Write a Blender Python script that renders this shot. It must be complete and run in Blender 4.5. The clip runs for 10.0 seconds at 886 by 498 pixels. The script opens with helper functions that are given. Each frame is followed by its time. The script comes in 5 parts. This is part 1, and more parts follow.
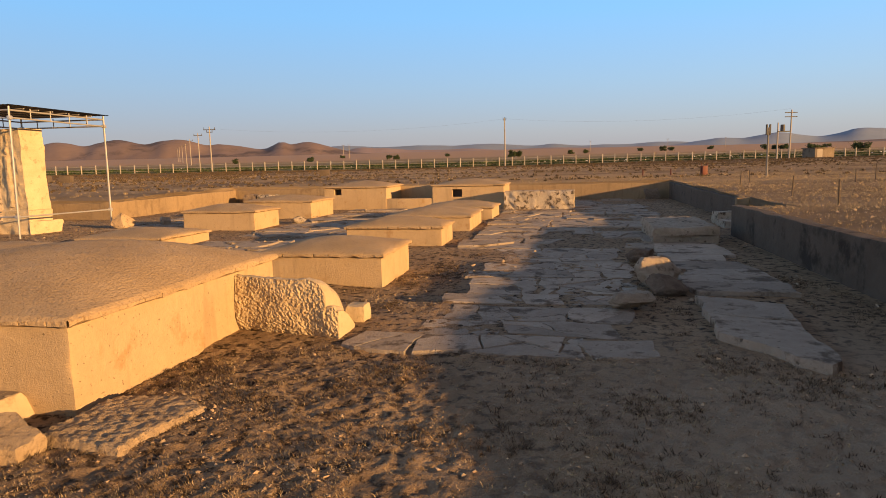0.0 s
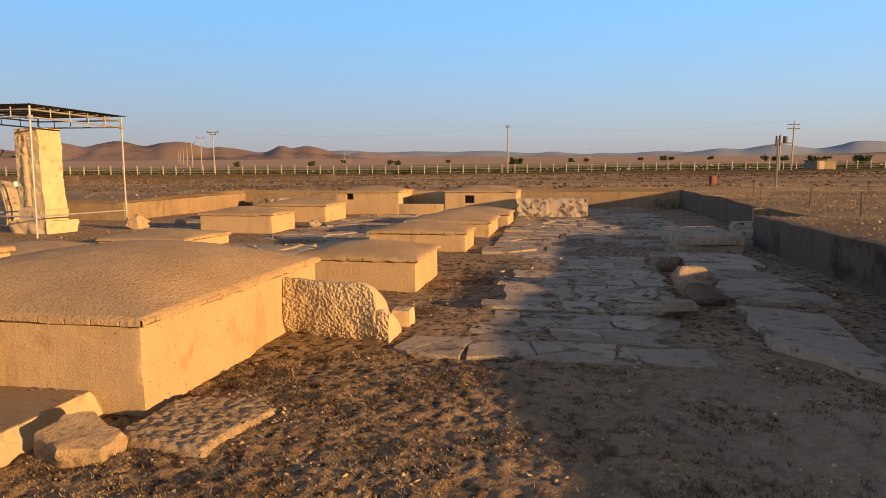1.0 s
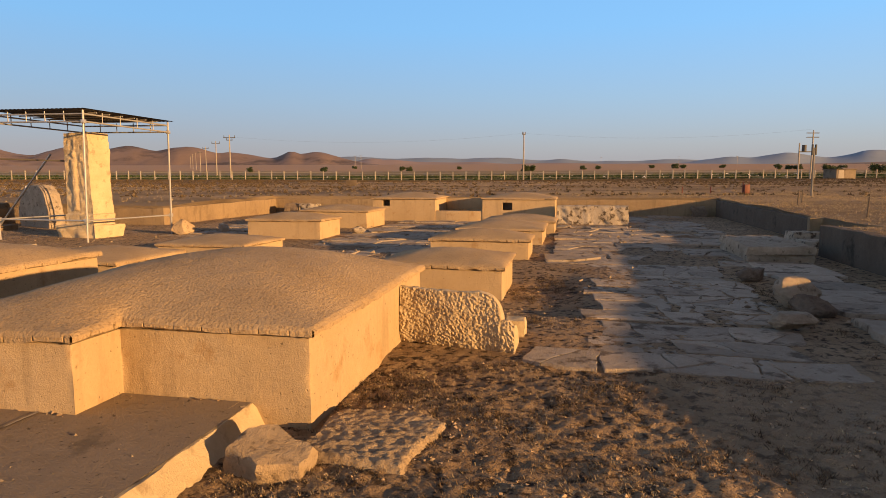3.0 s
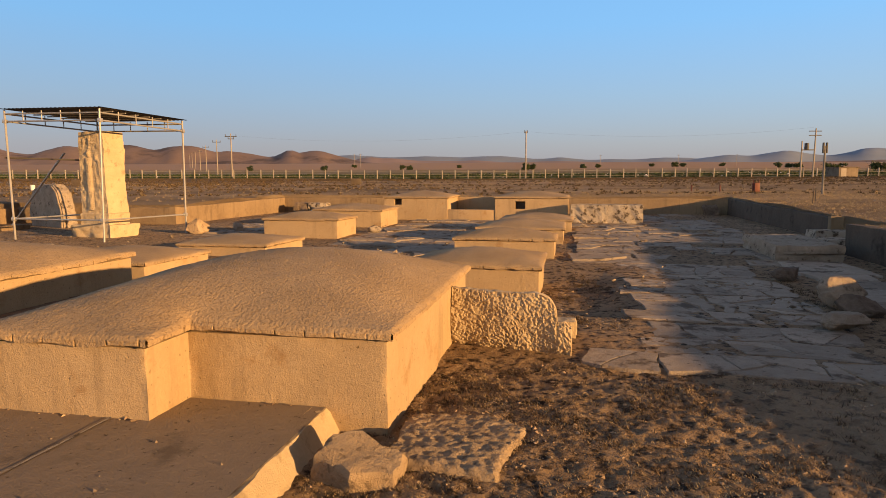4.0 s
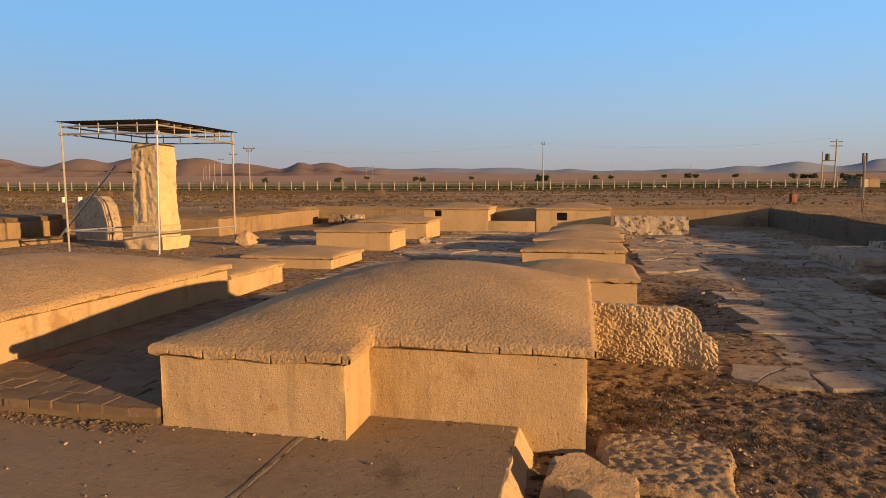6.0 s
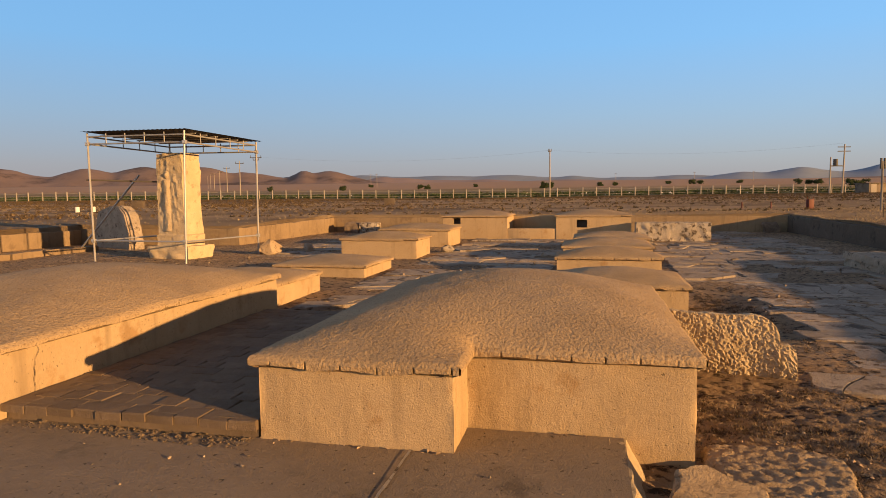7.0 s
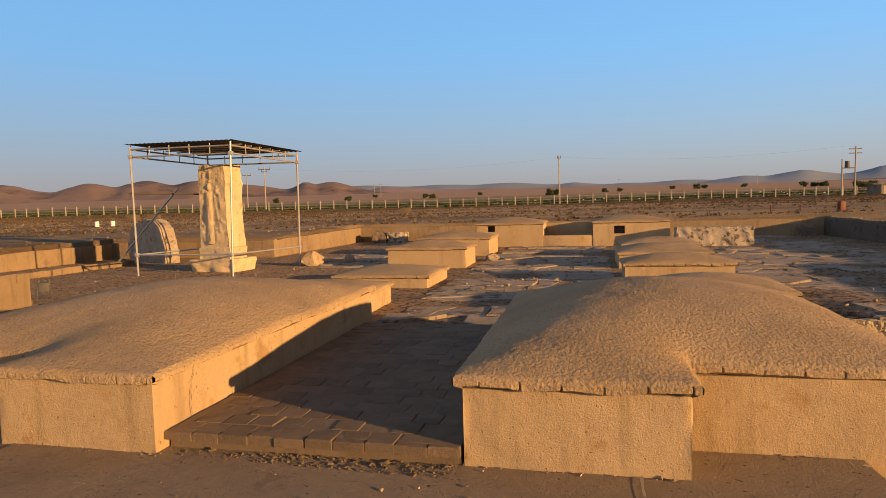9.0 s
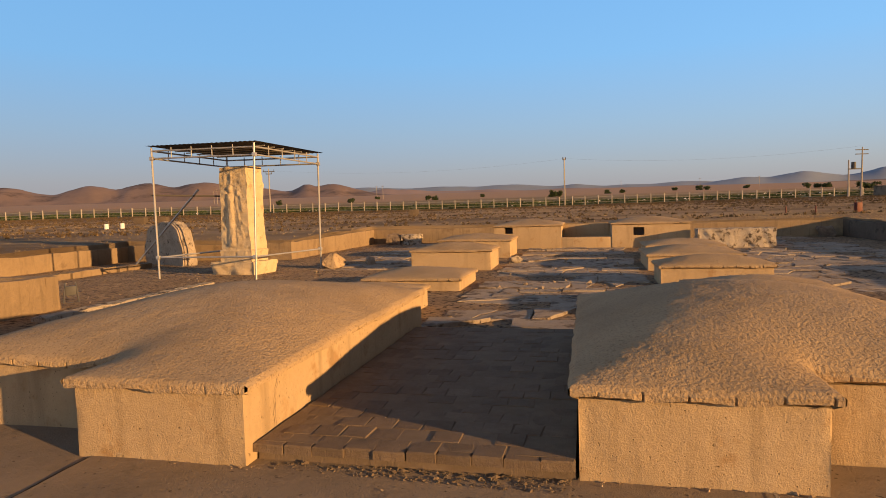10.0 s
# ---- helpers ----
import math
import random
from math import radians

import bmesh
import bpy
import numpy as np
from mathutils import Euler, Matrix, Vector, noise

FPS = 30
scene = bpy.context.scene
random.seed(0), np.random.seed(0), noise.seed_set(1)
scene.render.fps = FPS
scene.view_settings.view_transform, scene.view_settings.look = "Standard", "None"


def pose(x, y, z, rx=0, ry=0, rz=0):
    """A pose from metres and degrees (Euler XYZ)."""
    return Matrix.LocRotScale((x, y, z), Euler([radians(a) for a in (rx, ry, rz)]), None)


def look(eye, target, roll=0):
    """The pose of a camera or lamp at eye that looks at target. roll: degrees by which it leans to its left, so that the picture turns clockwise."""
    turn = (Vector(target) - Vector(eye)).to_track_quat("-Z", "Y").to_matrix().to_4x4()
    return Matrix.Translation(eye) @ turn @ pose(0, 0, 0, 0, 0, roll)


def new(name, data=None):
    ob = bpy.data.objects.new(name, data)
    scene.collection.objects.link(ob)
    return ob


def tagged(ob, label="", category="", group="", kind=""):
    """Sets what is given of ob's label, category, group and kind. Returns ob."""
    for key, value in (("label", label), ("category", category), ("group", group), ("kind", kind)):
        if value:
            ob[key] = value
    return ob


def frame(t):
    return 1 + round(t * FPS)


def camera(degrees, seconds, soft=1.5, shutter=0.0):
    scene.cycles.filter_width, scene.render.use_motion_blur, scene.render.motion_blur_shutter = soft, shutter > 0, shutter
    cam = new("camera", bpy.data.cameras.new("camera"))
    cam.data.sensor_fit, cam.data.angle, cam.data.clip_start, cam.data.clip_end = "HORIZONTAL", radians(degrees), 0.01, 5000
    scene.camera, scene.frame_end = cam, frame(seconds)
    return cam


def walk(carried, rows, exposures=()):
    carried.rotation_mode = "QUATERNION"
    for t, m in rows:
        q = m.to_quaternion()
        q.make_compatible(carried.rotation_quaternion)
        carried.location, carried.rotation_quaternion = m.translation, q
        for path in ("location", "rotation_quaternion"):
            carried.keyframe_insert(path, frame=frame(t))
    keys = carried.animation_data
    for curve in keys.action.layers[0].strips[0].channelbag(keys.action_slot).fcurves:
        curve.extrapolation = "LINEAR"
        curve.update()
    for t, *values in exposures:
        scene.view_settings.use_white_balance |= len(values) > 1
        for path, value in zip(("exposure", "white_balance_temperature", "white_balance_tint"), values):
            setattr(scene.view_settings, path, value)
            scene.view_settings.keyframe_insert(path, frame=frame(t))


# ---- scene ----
cam = camera(70.0, 10.0, 0.8)
PATH = [
    (0, (-0.169, -1.079, 1.659), (-0.137, 0.904, 1.4), -1.4),
    (0.5, (-0.432, -1.077, 1.654), (-0.397, 0.907, 1.402), -1.0),
    (1, (-0.694, -1.077, 1.661), (-0.656, 0.908, 1.421), -0.5),
    (1.5, (-0.975, -1.079, 1.671), (-0.944, 0.907, 1.443), -0.2),
    (2, (-1.264, -1.03, 1.661), (-1.244, 0.958, 1.442), -0.1),
    (2.5, (-1.563, -0.98, 1.667), (-1.551, 1.008, 1.449), -0.1),
    (4, (-2.377, -0.82, 1.679), (-2.36, 1.168, 1.455), -0.2),
    (4.5, (-2.669, -0.784, 1.682), (-2.655, 1.204, 1.46), -0.2),
    (5, (-2.963, -0.736, 1.684), (-2.958, 1.253, 1.472), -0.2),
    (5.5, (-3.273, -0.686, 1.69), (-3.278, 1.304, 1.49), -0.3),
    (6, (-3.598, -0.685, 1.685), (-3.611, 1.306, 1.497), -0.3),
    (7.5, (-4.555, -0.568, 1.692), (-4.581, 1.426, 1.539), -0.9),
    (8, (-4.867, -0.498, 1.686), (-4.894, 1.497, 1.542), -1.2),
    (8.5, (-5.175, -0.397, 1.702), (-5.205, 1.598, 1.564), -1.5),
    (9, (-5.518, -0.322, 1.692), (-5.548, 1.674, 1.556), -1.6),
    (9.5, (-5.846, -0.237, 1.687), (-5.877, 1.759, 1.553), -1.7),
    (10, (-6.158, -0.141, 1.704), (-6.191, 1.854, 1.574), -1.7),
]
walk(cam, [(t, look(eye, target, roll)) for t, eye, target, roll in PATH],
     [(0.0, 1.04, 6450, 17), (5.0, 0.85, 6450, 17), (10.0, 0.82, 6450, 17)])

# ---- light ----
SUN_AZ, SUN_EL = 124.5, 8.1
world = bpy.data.worlds.new("sky")
scene.world = world
world.use_nodes = True
wn = world.node_tree
wn.nodes.clear()
w_out = wn.nodes.new("ShaderNodeOutputWorld")
w_bg = wn.nodes.new("ShaderNodeBackground")
w_sky = wn.nodes.new("ShaderNodeTexSky")
w_sky.sky_type = "NISHITA"
w_sky.sun_disc = False
w_sky.sun_elevation, w_sky.sun_rotation = radians(SUN_EL), radians(-SUN_AZ)
w_sky.air_density, w_sky.dust_density, w_sky.ozone_density = 1.0, 1.6, 3.0
w_bg.inputs["Strength"].default_value = 0.145
w_tc = wn.nodes.new("ShaderNodeTexCoord")
w_sep = wn.nodes.new("ShaderNodeSeparateXYZ")
wn.links.new(w_tc.outputs["Generated"], w_sep.inputs[0])
# dusty mauve horizon, clear blue above it; unseen zenith greyed to neutralise shade
w_ramp = wn.nodes.new("ShaderNodeValToRGB")
SKY = [(0.0, (1.5, 1.38, 1.48)), (0.05, (1.48, 1.55, 1.72)), (0.12, (1.22, 1.84, 2.45)), (0.22, (0.87, 2.08, 3.4)),
       (0.37, (0.74, 2.0, 3.55)), (0.52, (0.58, 0.78, 1.06)), (1.0, (0.6, 0.5, 0.5))]
while len(w_ramp.color_ramp.elements) < len(SKY):
    w_ramp.color_ramp.elements.new(0.5)
for stop, (at, tone) in zip(w_ramp.color_ramp.elements, SKY):
    stop.position, stop.color = at, (*(c / 4 for c in tone), 1)
wn.links.new(w_sep.outputs["Z"], w_ramp.inputs[0])
w_scale = wn.nodes.new("ShaderNodeVectorMath")
w_scale.operation = "SCALE"
w_scale.inputs["Scale"].default_value = 4.0
wn.links.new(w_ramp.outputs[0], w_scale.inputs[0])
w_mix = wn.nodes.new("ShaderNodeMix")
w_mix.data_type = "RGBA"
w_mix.inputs[0].default_value = 0.22
wn.links.new(w_scale.outputs[0], w_mix.inputs[6])
wn.links.new(w_sky.outputs[0], w_mix.inputs[7])
# the low evening glow round the sun
w_near = wn.nodes.new("ShaderNodeVectorMath")
w_near.operation = "DOT_PRODUCT"
wn.links.new(w_tc.outputs["Generated"], w_near.inputs[0])
w_near.inputs[1].default_value = (math.sin(radians(SUN_AZ)), math.cos(radians(SUN_AZ)), 0.14)
w_glow = wn.nodes.new("ShaderNodeMapRange")
w_glow.interpolation_type = "SMOOTHSTEP"
for key, value in (("From Min", 0.1), ("From Max", 0.95), ("To Min", 0.0), ("To Max", 0.9)):
    w_glow.inputs[key].default_value = value
wn.links.new(w_near.outputs["Value"], w_glow.inputs["Value"])
w_warm = wn.nodes.new("ShaderNodeMix")
w_warm.data_type = "RGBA"
wn.links.new(w_glow.outputs[0], w_warm.inputs[0])
wn.links.new(w_mix.outputs[2], w_warm.inputs[6])
w_warm.inputs[7].default_value = (1.05, 0.72, 0.5, 1)
wn.links.new(w_warm.outputs[2], w_bg.inputs["Color"])
wn.links.new(w_bg.outputs[0], w_out.inputs["Surface"])
sun_data = bpy.data.lights.new("sun", "SUN")
sun_data.energy, sun_data.angle, sun_data.color = 5.0, radians(0.6), (1.0, 0.575, 0.215)
sun = new("sun", sun_data)
sun_from = Vector((math.sin(radians(SUN_AZ)) * math.cos(radians(SUN_EL)), math.cos(radians(SUN_AZ)) * math.cos(radians(SUN_EL)), math.sin(radians(SUN_EL))))
sun.matrix_world = look(sun_from * 60, (0, 0, 0))

# ---- helpers of this scene ----
TURN = radians(-12)
SITE = Matrix.Rotation(TURN, 4, "Z")


def world_xy(u, v):
    """Site axes (u along the fronts, v away from the camera) to world."""
    p = SITE @ Vector((u, v, 0))
    return p.x, p.y


def hashed(ix, iy, seed):
    h = (ix.astype(np.int64) * 374761393 + iy.astype(np.int64) * 668265263 + seed * 1442695041) & 0x7FFFFFFF
    h = ((h ^ (h >> 13)) * 1274126177) & 0x7FFFFFFF
    return ((h ^ (h >> 16)) & 0xFFFF) / 65535.0


def vnoise(x, y, seed=0):
    """Smooth value noise in -1..1 on arrays."""
    x, y = np.asarray(x, float), np.asarray(y, float)
    ix, iy = np.floor(x), np.floor(y)
    fx, fy = x - ix, y - iy
    fx, fy = fx * fx * (3 - 2 * fx), fy * fy * (3 - 2 * fy)
    a, b = hashed(ix, iy, seed), hashed(ix + 1, iy, seed)
    c, d = hashed(ix, iy + 1, seed), hashed(ix + 1, iy + 1, seed)
    return (a + (b - a) * fx + (c - a) * fy + (a - b - c + d) * fx * fy) * 2 - 1


def fbm(x, y, seed=0, octaves=4):
    total, amp = 0.0, 1.0
    for k in range(octaves):
        total = total + amp * vnoise(np.asarray(x) * 2 ** k, np.asarray(y) * 2 ** k, seed + k)
        amp *= 0.5
    return total


def smooth(a, b, x):
    t = np.clip((np.asarray(x, float) - a) / (b - a), 0, 1)
    return t * t * (3 - 2 * t)


def thing(name, x, y, z, turn=0.0, label="", category="", group="", kind=""):
    ob = new(name)
    ob.matrix_world = Matrix.Translation((x, y, z)) @ Matrix.Rotation(turn, 4, "Z")
    return tagged(ob, label, category, group, kind)


def finish(name, me, material, parent=None, label="", flat=False):
    me.materials.append(material)
    me.polygons.foreach_set("use_smooth", [not flat] * len(me.polygons))
    if not flat and len(me.polygons) < 60000:
        me.set_sharp_from_angle(angle=radians(38))
    ob = new(name, me)
    if parent is not None:
        ob.parent = parent
    if label:
        ob["label"] = label
    return ob


def part(name, bm, material, parent=None, label="", flat=False):
    me = bpy.data.meshes.new(name)
    bmesh.ops.recalc_face_normals(bm, faces=bm.faces)
    bm.to_mesh(me)
    bm.free()
    return finish(name, me, material, parent, label, flat)


def raw(name, verts, faces, material, parent=None, label="", flat=False):
    me = bpy.data.meshes.new(name)
    me.from_pydata([tuple(p) for p in verts], [], faces)
    me.update()
    return finish(name, me, material, parent, label, flat)


def add_box(bm, x0, x1, y0, y1, z0, z1, bevel=0.0):
    made = bmesh.ops.create_cube(bm, size=1)
    vs = made["verts"]
    for v in vs:
        v.co = Vector((x0 + (v.co.x + 0.5) * (x1 - x0), y0 + (v.co.y + 0.5) * (y1 - y0), z0 + (v.co.z + 0.5) * (z1 - z0)))
    if bevel:
        es = list({e for v in vs for e in v.link_edges})
        bmesh.ops.bevel(bm, geom=es, offset=bevel, segments=2, affect="EDGES", profile=0.6)
    return bm


def add_tube(bm, a, b, r0, r1=None, sides=8):
    a, b = Vector(a), Vector(b)
    r1 = r0 if r1 is None else r1
    d = b - a
    m = Matrix.Translation((a + b) / 2) @ d.to_track_quat("Z", "Y").to_matrix().to_4x4()
    bmesh.ops.create_cone(bm, cap_ends=True, segments=sides, radius1=r0, radius2=r1, depth=d.length, matrix=m)
    return bm


# ---- materials ----
def mk(name, dark, light, coarse=1.2, fine=14.0, rough=0.9, bump=0.35, grain=60.0, dist=0.01, metal=0.0, spots=None, spot_scale=3.0, spot_cut=0.62, vary=0.0, island=False, pits=0.0, streaks=0.0, lumps=0.0):
    m = bpy.data.materials.new(name)
    m.use_nodes = True
    nt = m.node_tree
    N, L = nt.nodes, nt.links
    bsdf = N["Principled BSDF"]
    bsdf.inputs["Roughness"].default_value, bsdf.inputs["Metallic"].default_value = rough, metal
    bsdf.inputs["Specular IOR Level"].default_value = 0.25
    tc, info = N.new("ShaderNodeTexCoord"), N.new("ShaderNodeObjectInfo")
    shift = N.new("ShaderNodeVectorMath")
    shift.operation = "MULTIPLY_ADD"
    comb = N.new("ShaderNodeCombineXYZ")
    for k in range(3):
        L.new(info.outputs["Random"], comb.inputs[k])
    L.new(comb.outputs[0], shift.inputs[0])
    shift.inputs[1].default_value = (37, 53, 71)
    L.new(tc.outputs["Object"], shift.inputs[2])

    def nz(scale, detail, r=0.6):
        n = N.new("ShaderNodeTexNoise")
        n.inputs["Scale"].default_value, n.inputs["Detail"].default_value, n.inputs["Roughness"].default_value = scale, detail, r
        L.new(shift.outputs[0], n.inputs["Vector"])
        return n
    a, b, g = nz(coarse, 5), nz(fine, 6, 0.7), nz(grain, 5, 0.7)
    add = N.new("ShaderNodeMath")
    add.operation = "MULTIPLY_ADD"
    L.new(b.outputs[0], add.inputs[0])
    add.inputs[1].default_value = 0.6
    L.new(a.outputs[0], add.inputs[2])
    ramp = N.new("ShaderNodeMapRange")
    ramp.inputs["From Min"].default_value, ramp.inputs["From Max"].default_value = 0.5, 1.1
    L.new(add.outputs[0], ramp.inputs["Value"])
    mix = N.new("ShaderNodeMix")
    mix.data_type = "RGBA"
    mix.inputs[6].default_value, mix.inputs[7].default_value = (*dark, 1), (*light, 1)
    L.new(ramp.outputs[0], mix.inputs[0])
    colour = mix.outputs[2]
    if spots:
        s = nz(spot_scale, 8, 0.65)
        r2 = N.new("ShaderNodeMapRange")
        r2.inputs["From Min"].default_value, r2.inputs["From Max"].default_value = spot_cut - 0.04, spot_cut + 0.06
        L.new(s.outputs[0], r2.inputs["Value"])
        mx = N.new("ShaderNodeMix")
        mx.data_type = "RGBA"
        L.new(r2.outputs[0], mx.inputs[0])
        L.new(colour, mx.inputs[6])
        mx.inputs[7].default_value = (*spots, 1)
        colour = mx.outputs[2]
    hollow = None
    if pits:
        pn = nz(pits, 2, 0.4)
        hollow = N.new("ShaderNodeMapRange")
        hollow.inputs["From Min"].default_value, hollow.inputs["From Max"].default_value = 0.69, 0.76
        L.new(pn.outputs[0], hollow.inputs["Value"])
        px = N.new("ShaderNodeMix")
        px.data_type = "RGBA"
        L.new(hollow.outputs[0], px.inputs[0])
        L.new(colour, px.inputs[6])
        px.inputs[7].default_value = tuple(c * 0.55 for c in dark) + (1,)
        colour = px.outputs[2]
    if streaks:
        mp = N.new("ShaderNodeMapping")
        mp.inputs["Scale"].default_value = (7, 7, 0.7)
        L.new(shift.outputs[0], mp.inputs[0])
        sn = N.new("ShaderNodeTexNoise")
        sn.inputs["Scale"].default_value, sn.inputs["Detail"].default_value = 1.0, 5
        L.new(mp.outputs[0], sn.inputs["Vector"])
        sr = N.new("ShaderNodeMapRange")
        sr.inputs["From Min"].default_value, sr.inputs["From Max"].default_value, sr.inputs["To Max"].default_value = 0.55, 0.75, streaks
        L.new(sn.outputs[0], sr.inputs["Value"])
        sx = N.new("ShaderNodeMix")
        sx.data_type = "RGBA"
        L.new(sr.outputs[0], sx.inputs[0])
        L.new(colour, sx.inputs[6])
        sx.inputs[7].default_value = tuple(c * 0.6 for c in dark) + (1,)
        colour = sx.outputs[2]
    if vary:
        src = info.outputs["Random"]
        if island:
            src = N.new("ShaderNodeNewGeometry").outputs["Random Per Island"]
        hv = N.new("ShaderNodeHueSaturation")
        mr = N.new("ShaderNodeMapRange")
        mr.inputs["To Min"].default_value, mr.inputs["To Max"].default_value = 1 - vary, 1 + vary
        L.new(src, mr.inputs["Value"])
        L.new(mr.outputs[0], hv.inputs["Value"])
        L.new(colour, hv.inputs["Color"])
        colour = hv.outputs[0]
    L.new(colour, bsdf.inputs["Base Color"])
    if bump:
        mm = N.new("ShaderNodeMath")
        mm.operation = "MULTIPLY_ADD"
        L.new(b.outputs[0], mm.inputs[0])
        mm.inputs[1].default_value = 1.5
        L.new(g.outputs[0], mm.inputs[2])
        if lumps:
            mm.inputs[1].default_value = 0.25
            coarse_grain = N.new("ShaderNodeMath")
            coarse_grain.operation = "MULTIPLY_ADD"
            L.new(nz(lumps, 3, 0.55).outputs[0], coarse_grain.inputs[0])
            coarse_grain.inputs[1].default_value = 4.0
            L.new(mm.outputs[0], coarse_grain.inputs[2])
            mm = coarse_grain
        if hollow:
            dig = N.new("ShaderNodeMath")
            dig.operation = "SUBTRACT"
            L.new(mm.outputs[0], dig.inputs[0])
            L.new(hollow.outputs[0], dig.inputs[1])
            mm = dig
        bp = N.new("ShaderNodeBump")
        bp.inputs["Strength"].default_value, bp.inputs["Distance"].default_value = bump, dist
        L.new(mm.outputs[0], bp.inputs["Height"])
        L.new(bp.outputs[0], bsdf.inputs["Normal"])
    return m


# Right walls' shade is put into this dark tone; their lit end uses WALLMUD.
SHADEWALL = mk("shaded_plaster", (0.075, 0.058, 0.043), (0.13, 0.102, 0.076), 1.1, 9, 0.93, 0.8, 60, 0.02, spots=(0.04, 0.031, 0.023), spot_scale=1.5, spot_cut=0.6)
PLASTER = mk("mud_plaster", (0.36, 0.262, 0.146), (0.455, 0.34, 0.2), 1.3, 18, 0.92, 0.6, 90, 0.014, spots=(0.33, 0.215, 0.104), spot_scale=3.0, spot_cut=0.62, streaks=0.5, pits=45.0)
# The fine dark spots paint the tiny shadows between the roof's grains.
ROOFMUD = mk("straw_mud_roof", (0.265, 0.19, 0.108), (0.455, 0.334, 0.194), 1.2, 52, 0.95, 1.0, 150, 0.0038, spots=(0.24, 0.165, 0.09), spot_scale=44, spot_cut=0.57, lumps=48.0)
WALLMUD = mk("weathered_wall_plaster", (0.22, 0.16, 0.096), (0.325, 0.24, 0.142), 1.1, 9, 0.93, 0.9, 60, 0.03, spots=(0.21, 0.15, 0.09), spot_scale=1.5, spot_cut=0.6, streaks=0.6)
CONCRETE = mk("dusty_concrete", (0.195, 0.150, 0.104), (0.285, 0.223, 0.158), 0.9, 9, 0.9, 0.8, 70, 0.022, spots=(0.16, 0.124, 0.087), spot_scale=2.5, spot_cut=0.62, pits=30.0)
BRICK = mk("paving_brick", (0.115, 0.083, 0.054), (0.2, 0.148, 0.1), 3, 18, 0.92, 0.8, 90, 0.012, vary=0.15)
MORTAR = mk("dirt_joint", (0.13, 0.095, 0.06), (0.2, 0.15, 0.1), 3, 18, 0.95, 0.6, 90, 0.01)
LIMESTONE = mk("cream_limestone", (0.45, 0.35, 0.21), (0.61, 0.49, 0.31), 2.0, 22, 0.88, 0.9, 90, 0.016, spots=(0.37, 0.28, 0.17), spot_scale=5, spot_cut=0.6)
PALESTONE = mk("pale_pitted_limestone", (0.34, 0.285, 0.215), (0.56, 0.485, 0.38), 2.0, 9, 0.88, 1.0, 50, 0.04, spots=(0.10, 0.075, 0.052), spot_scale=5, spot_cut=0.545)
PAVESTONE = mk("grey_paving_stone", (0.31, 0.252, 0.192), (0.52, 0.436, 0.34), 1.4, 8, 0.9, 1.0, 45, 0.04, spots=(0.15, 0.112, 0.078), spot_scale=2.8, spot_cut=0.565, vary=0.18, pits=16.0)
BROWNROCK = mk("brown_rock", (0.13, 0.097, 0.07), (0.30, 0.235, 0.175), 3, 12, 0.9, 1.0, 50, 0.05)
STEEL = mk("galvanised_steel", (0.36, 0.35, 0.33), (0.5, 0.49, 0.46), 4, 30, 0.5, 0.1, 80, 0.002, metal=0.6)
DARKSTEEL = mk("dark_sheet", (0.05, 0.045, 0.04), (0.09, 0.08, 0.07), 2, 20, 0.6, 0.1, 80, 0.003)
POLEMAT = mk("concrete_pole", (0.26, 0.23, 0.19), (0.36, 0.32, 0.27), 1, 6, 0.85, 0.2, 30, 0.01)
POLEDARK = mk("dark_equipment", (0.05, 0.05, 0.05), (0.1, 0.1, 0.1), 1, 6, 0.6, 0.1, 30, 0.01)
LAMPSTEEL = mk("dull_steel", (0.13, 0.12, 0.11), (0.2, 0.19, 0.17), 1, 8, 0.7, 0.1, 30, 0.01)
HUTMUD = mk("grey_mud_brick", (0.13, 0.105, 0.078), (0.23, 0.185, 0.135), 1.2, 5, 0.95, 0.4, 20, 0.03, spots=(0.08, 0.06, 0.045), spot_scale=1.3, spot_cut=0.58)
FENCEMAT = mk("weathered_concrete_post", (0.30, 0.265, 0.21), (0.40, 0.355, 0.285), 1, 6, 0.9, 0.2, 30, 0.01, vary=0.15)
REDMETAL = mk("rust_red_metal", (0.11, 0.034, 0.022), (0.16, 0.052, 0.035), 2, 10, 0.6, 0.2, 40, 0.005)
WHITE = mk("white_plastic", (0.68, 0.66, 0.62), (0.78, 0.76, 0.72), 2, 10, 0.6, 0.1, 40, 0.003)
DRYGRASS = mk("dry_grass", (0.25, 0.18, 0.09), (0.52, 0.395, 0.21), 2, 10, 0.9, 0.0, vary=0.45, island=True)
STRAW = mk("pale_straw", (0.28, 0.205, 0.11), (0.47, 0.365, 0.21), 2, 10, 0.9, 0.0, vary=0.35, island=True)
SCRUB = mk("dry_scrub", (0.075, 0.052, 0.028), (0.15, 0.105, 0.055), 1, 6, 0.95, 0.0, vary=0.3, island=True)
DEADSTRAW = mk("brown_dead_straw", (0.06, 0.04, 0.024), (0.14, 0.096, 0.056), 2, 12, 0.95, 0.0, vary=0.4, island=True)
CLOD = mk("earth_clods", (0.23, 0.163, 0.1), (0.44, 0.325, 0.21), 4, 20, 0.95, 0.3, 60, 0.005, vary=0.45, island=True)
LEAF = mk("tree_leaf", (0.03, 0.045, 0.018), (0.06, 0.085, 0.03), 1, 6, 0.8, 0.0, vary=0.3, island=True)
BARK = mk("bark", (0.08, 0.06, 0.04), (0.14, 0.11, 0.08), 2, 10, 0.95, 0.4, 40, 0.01)
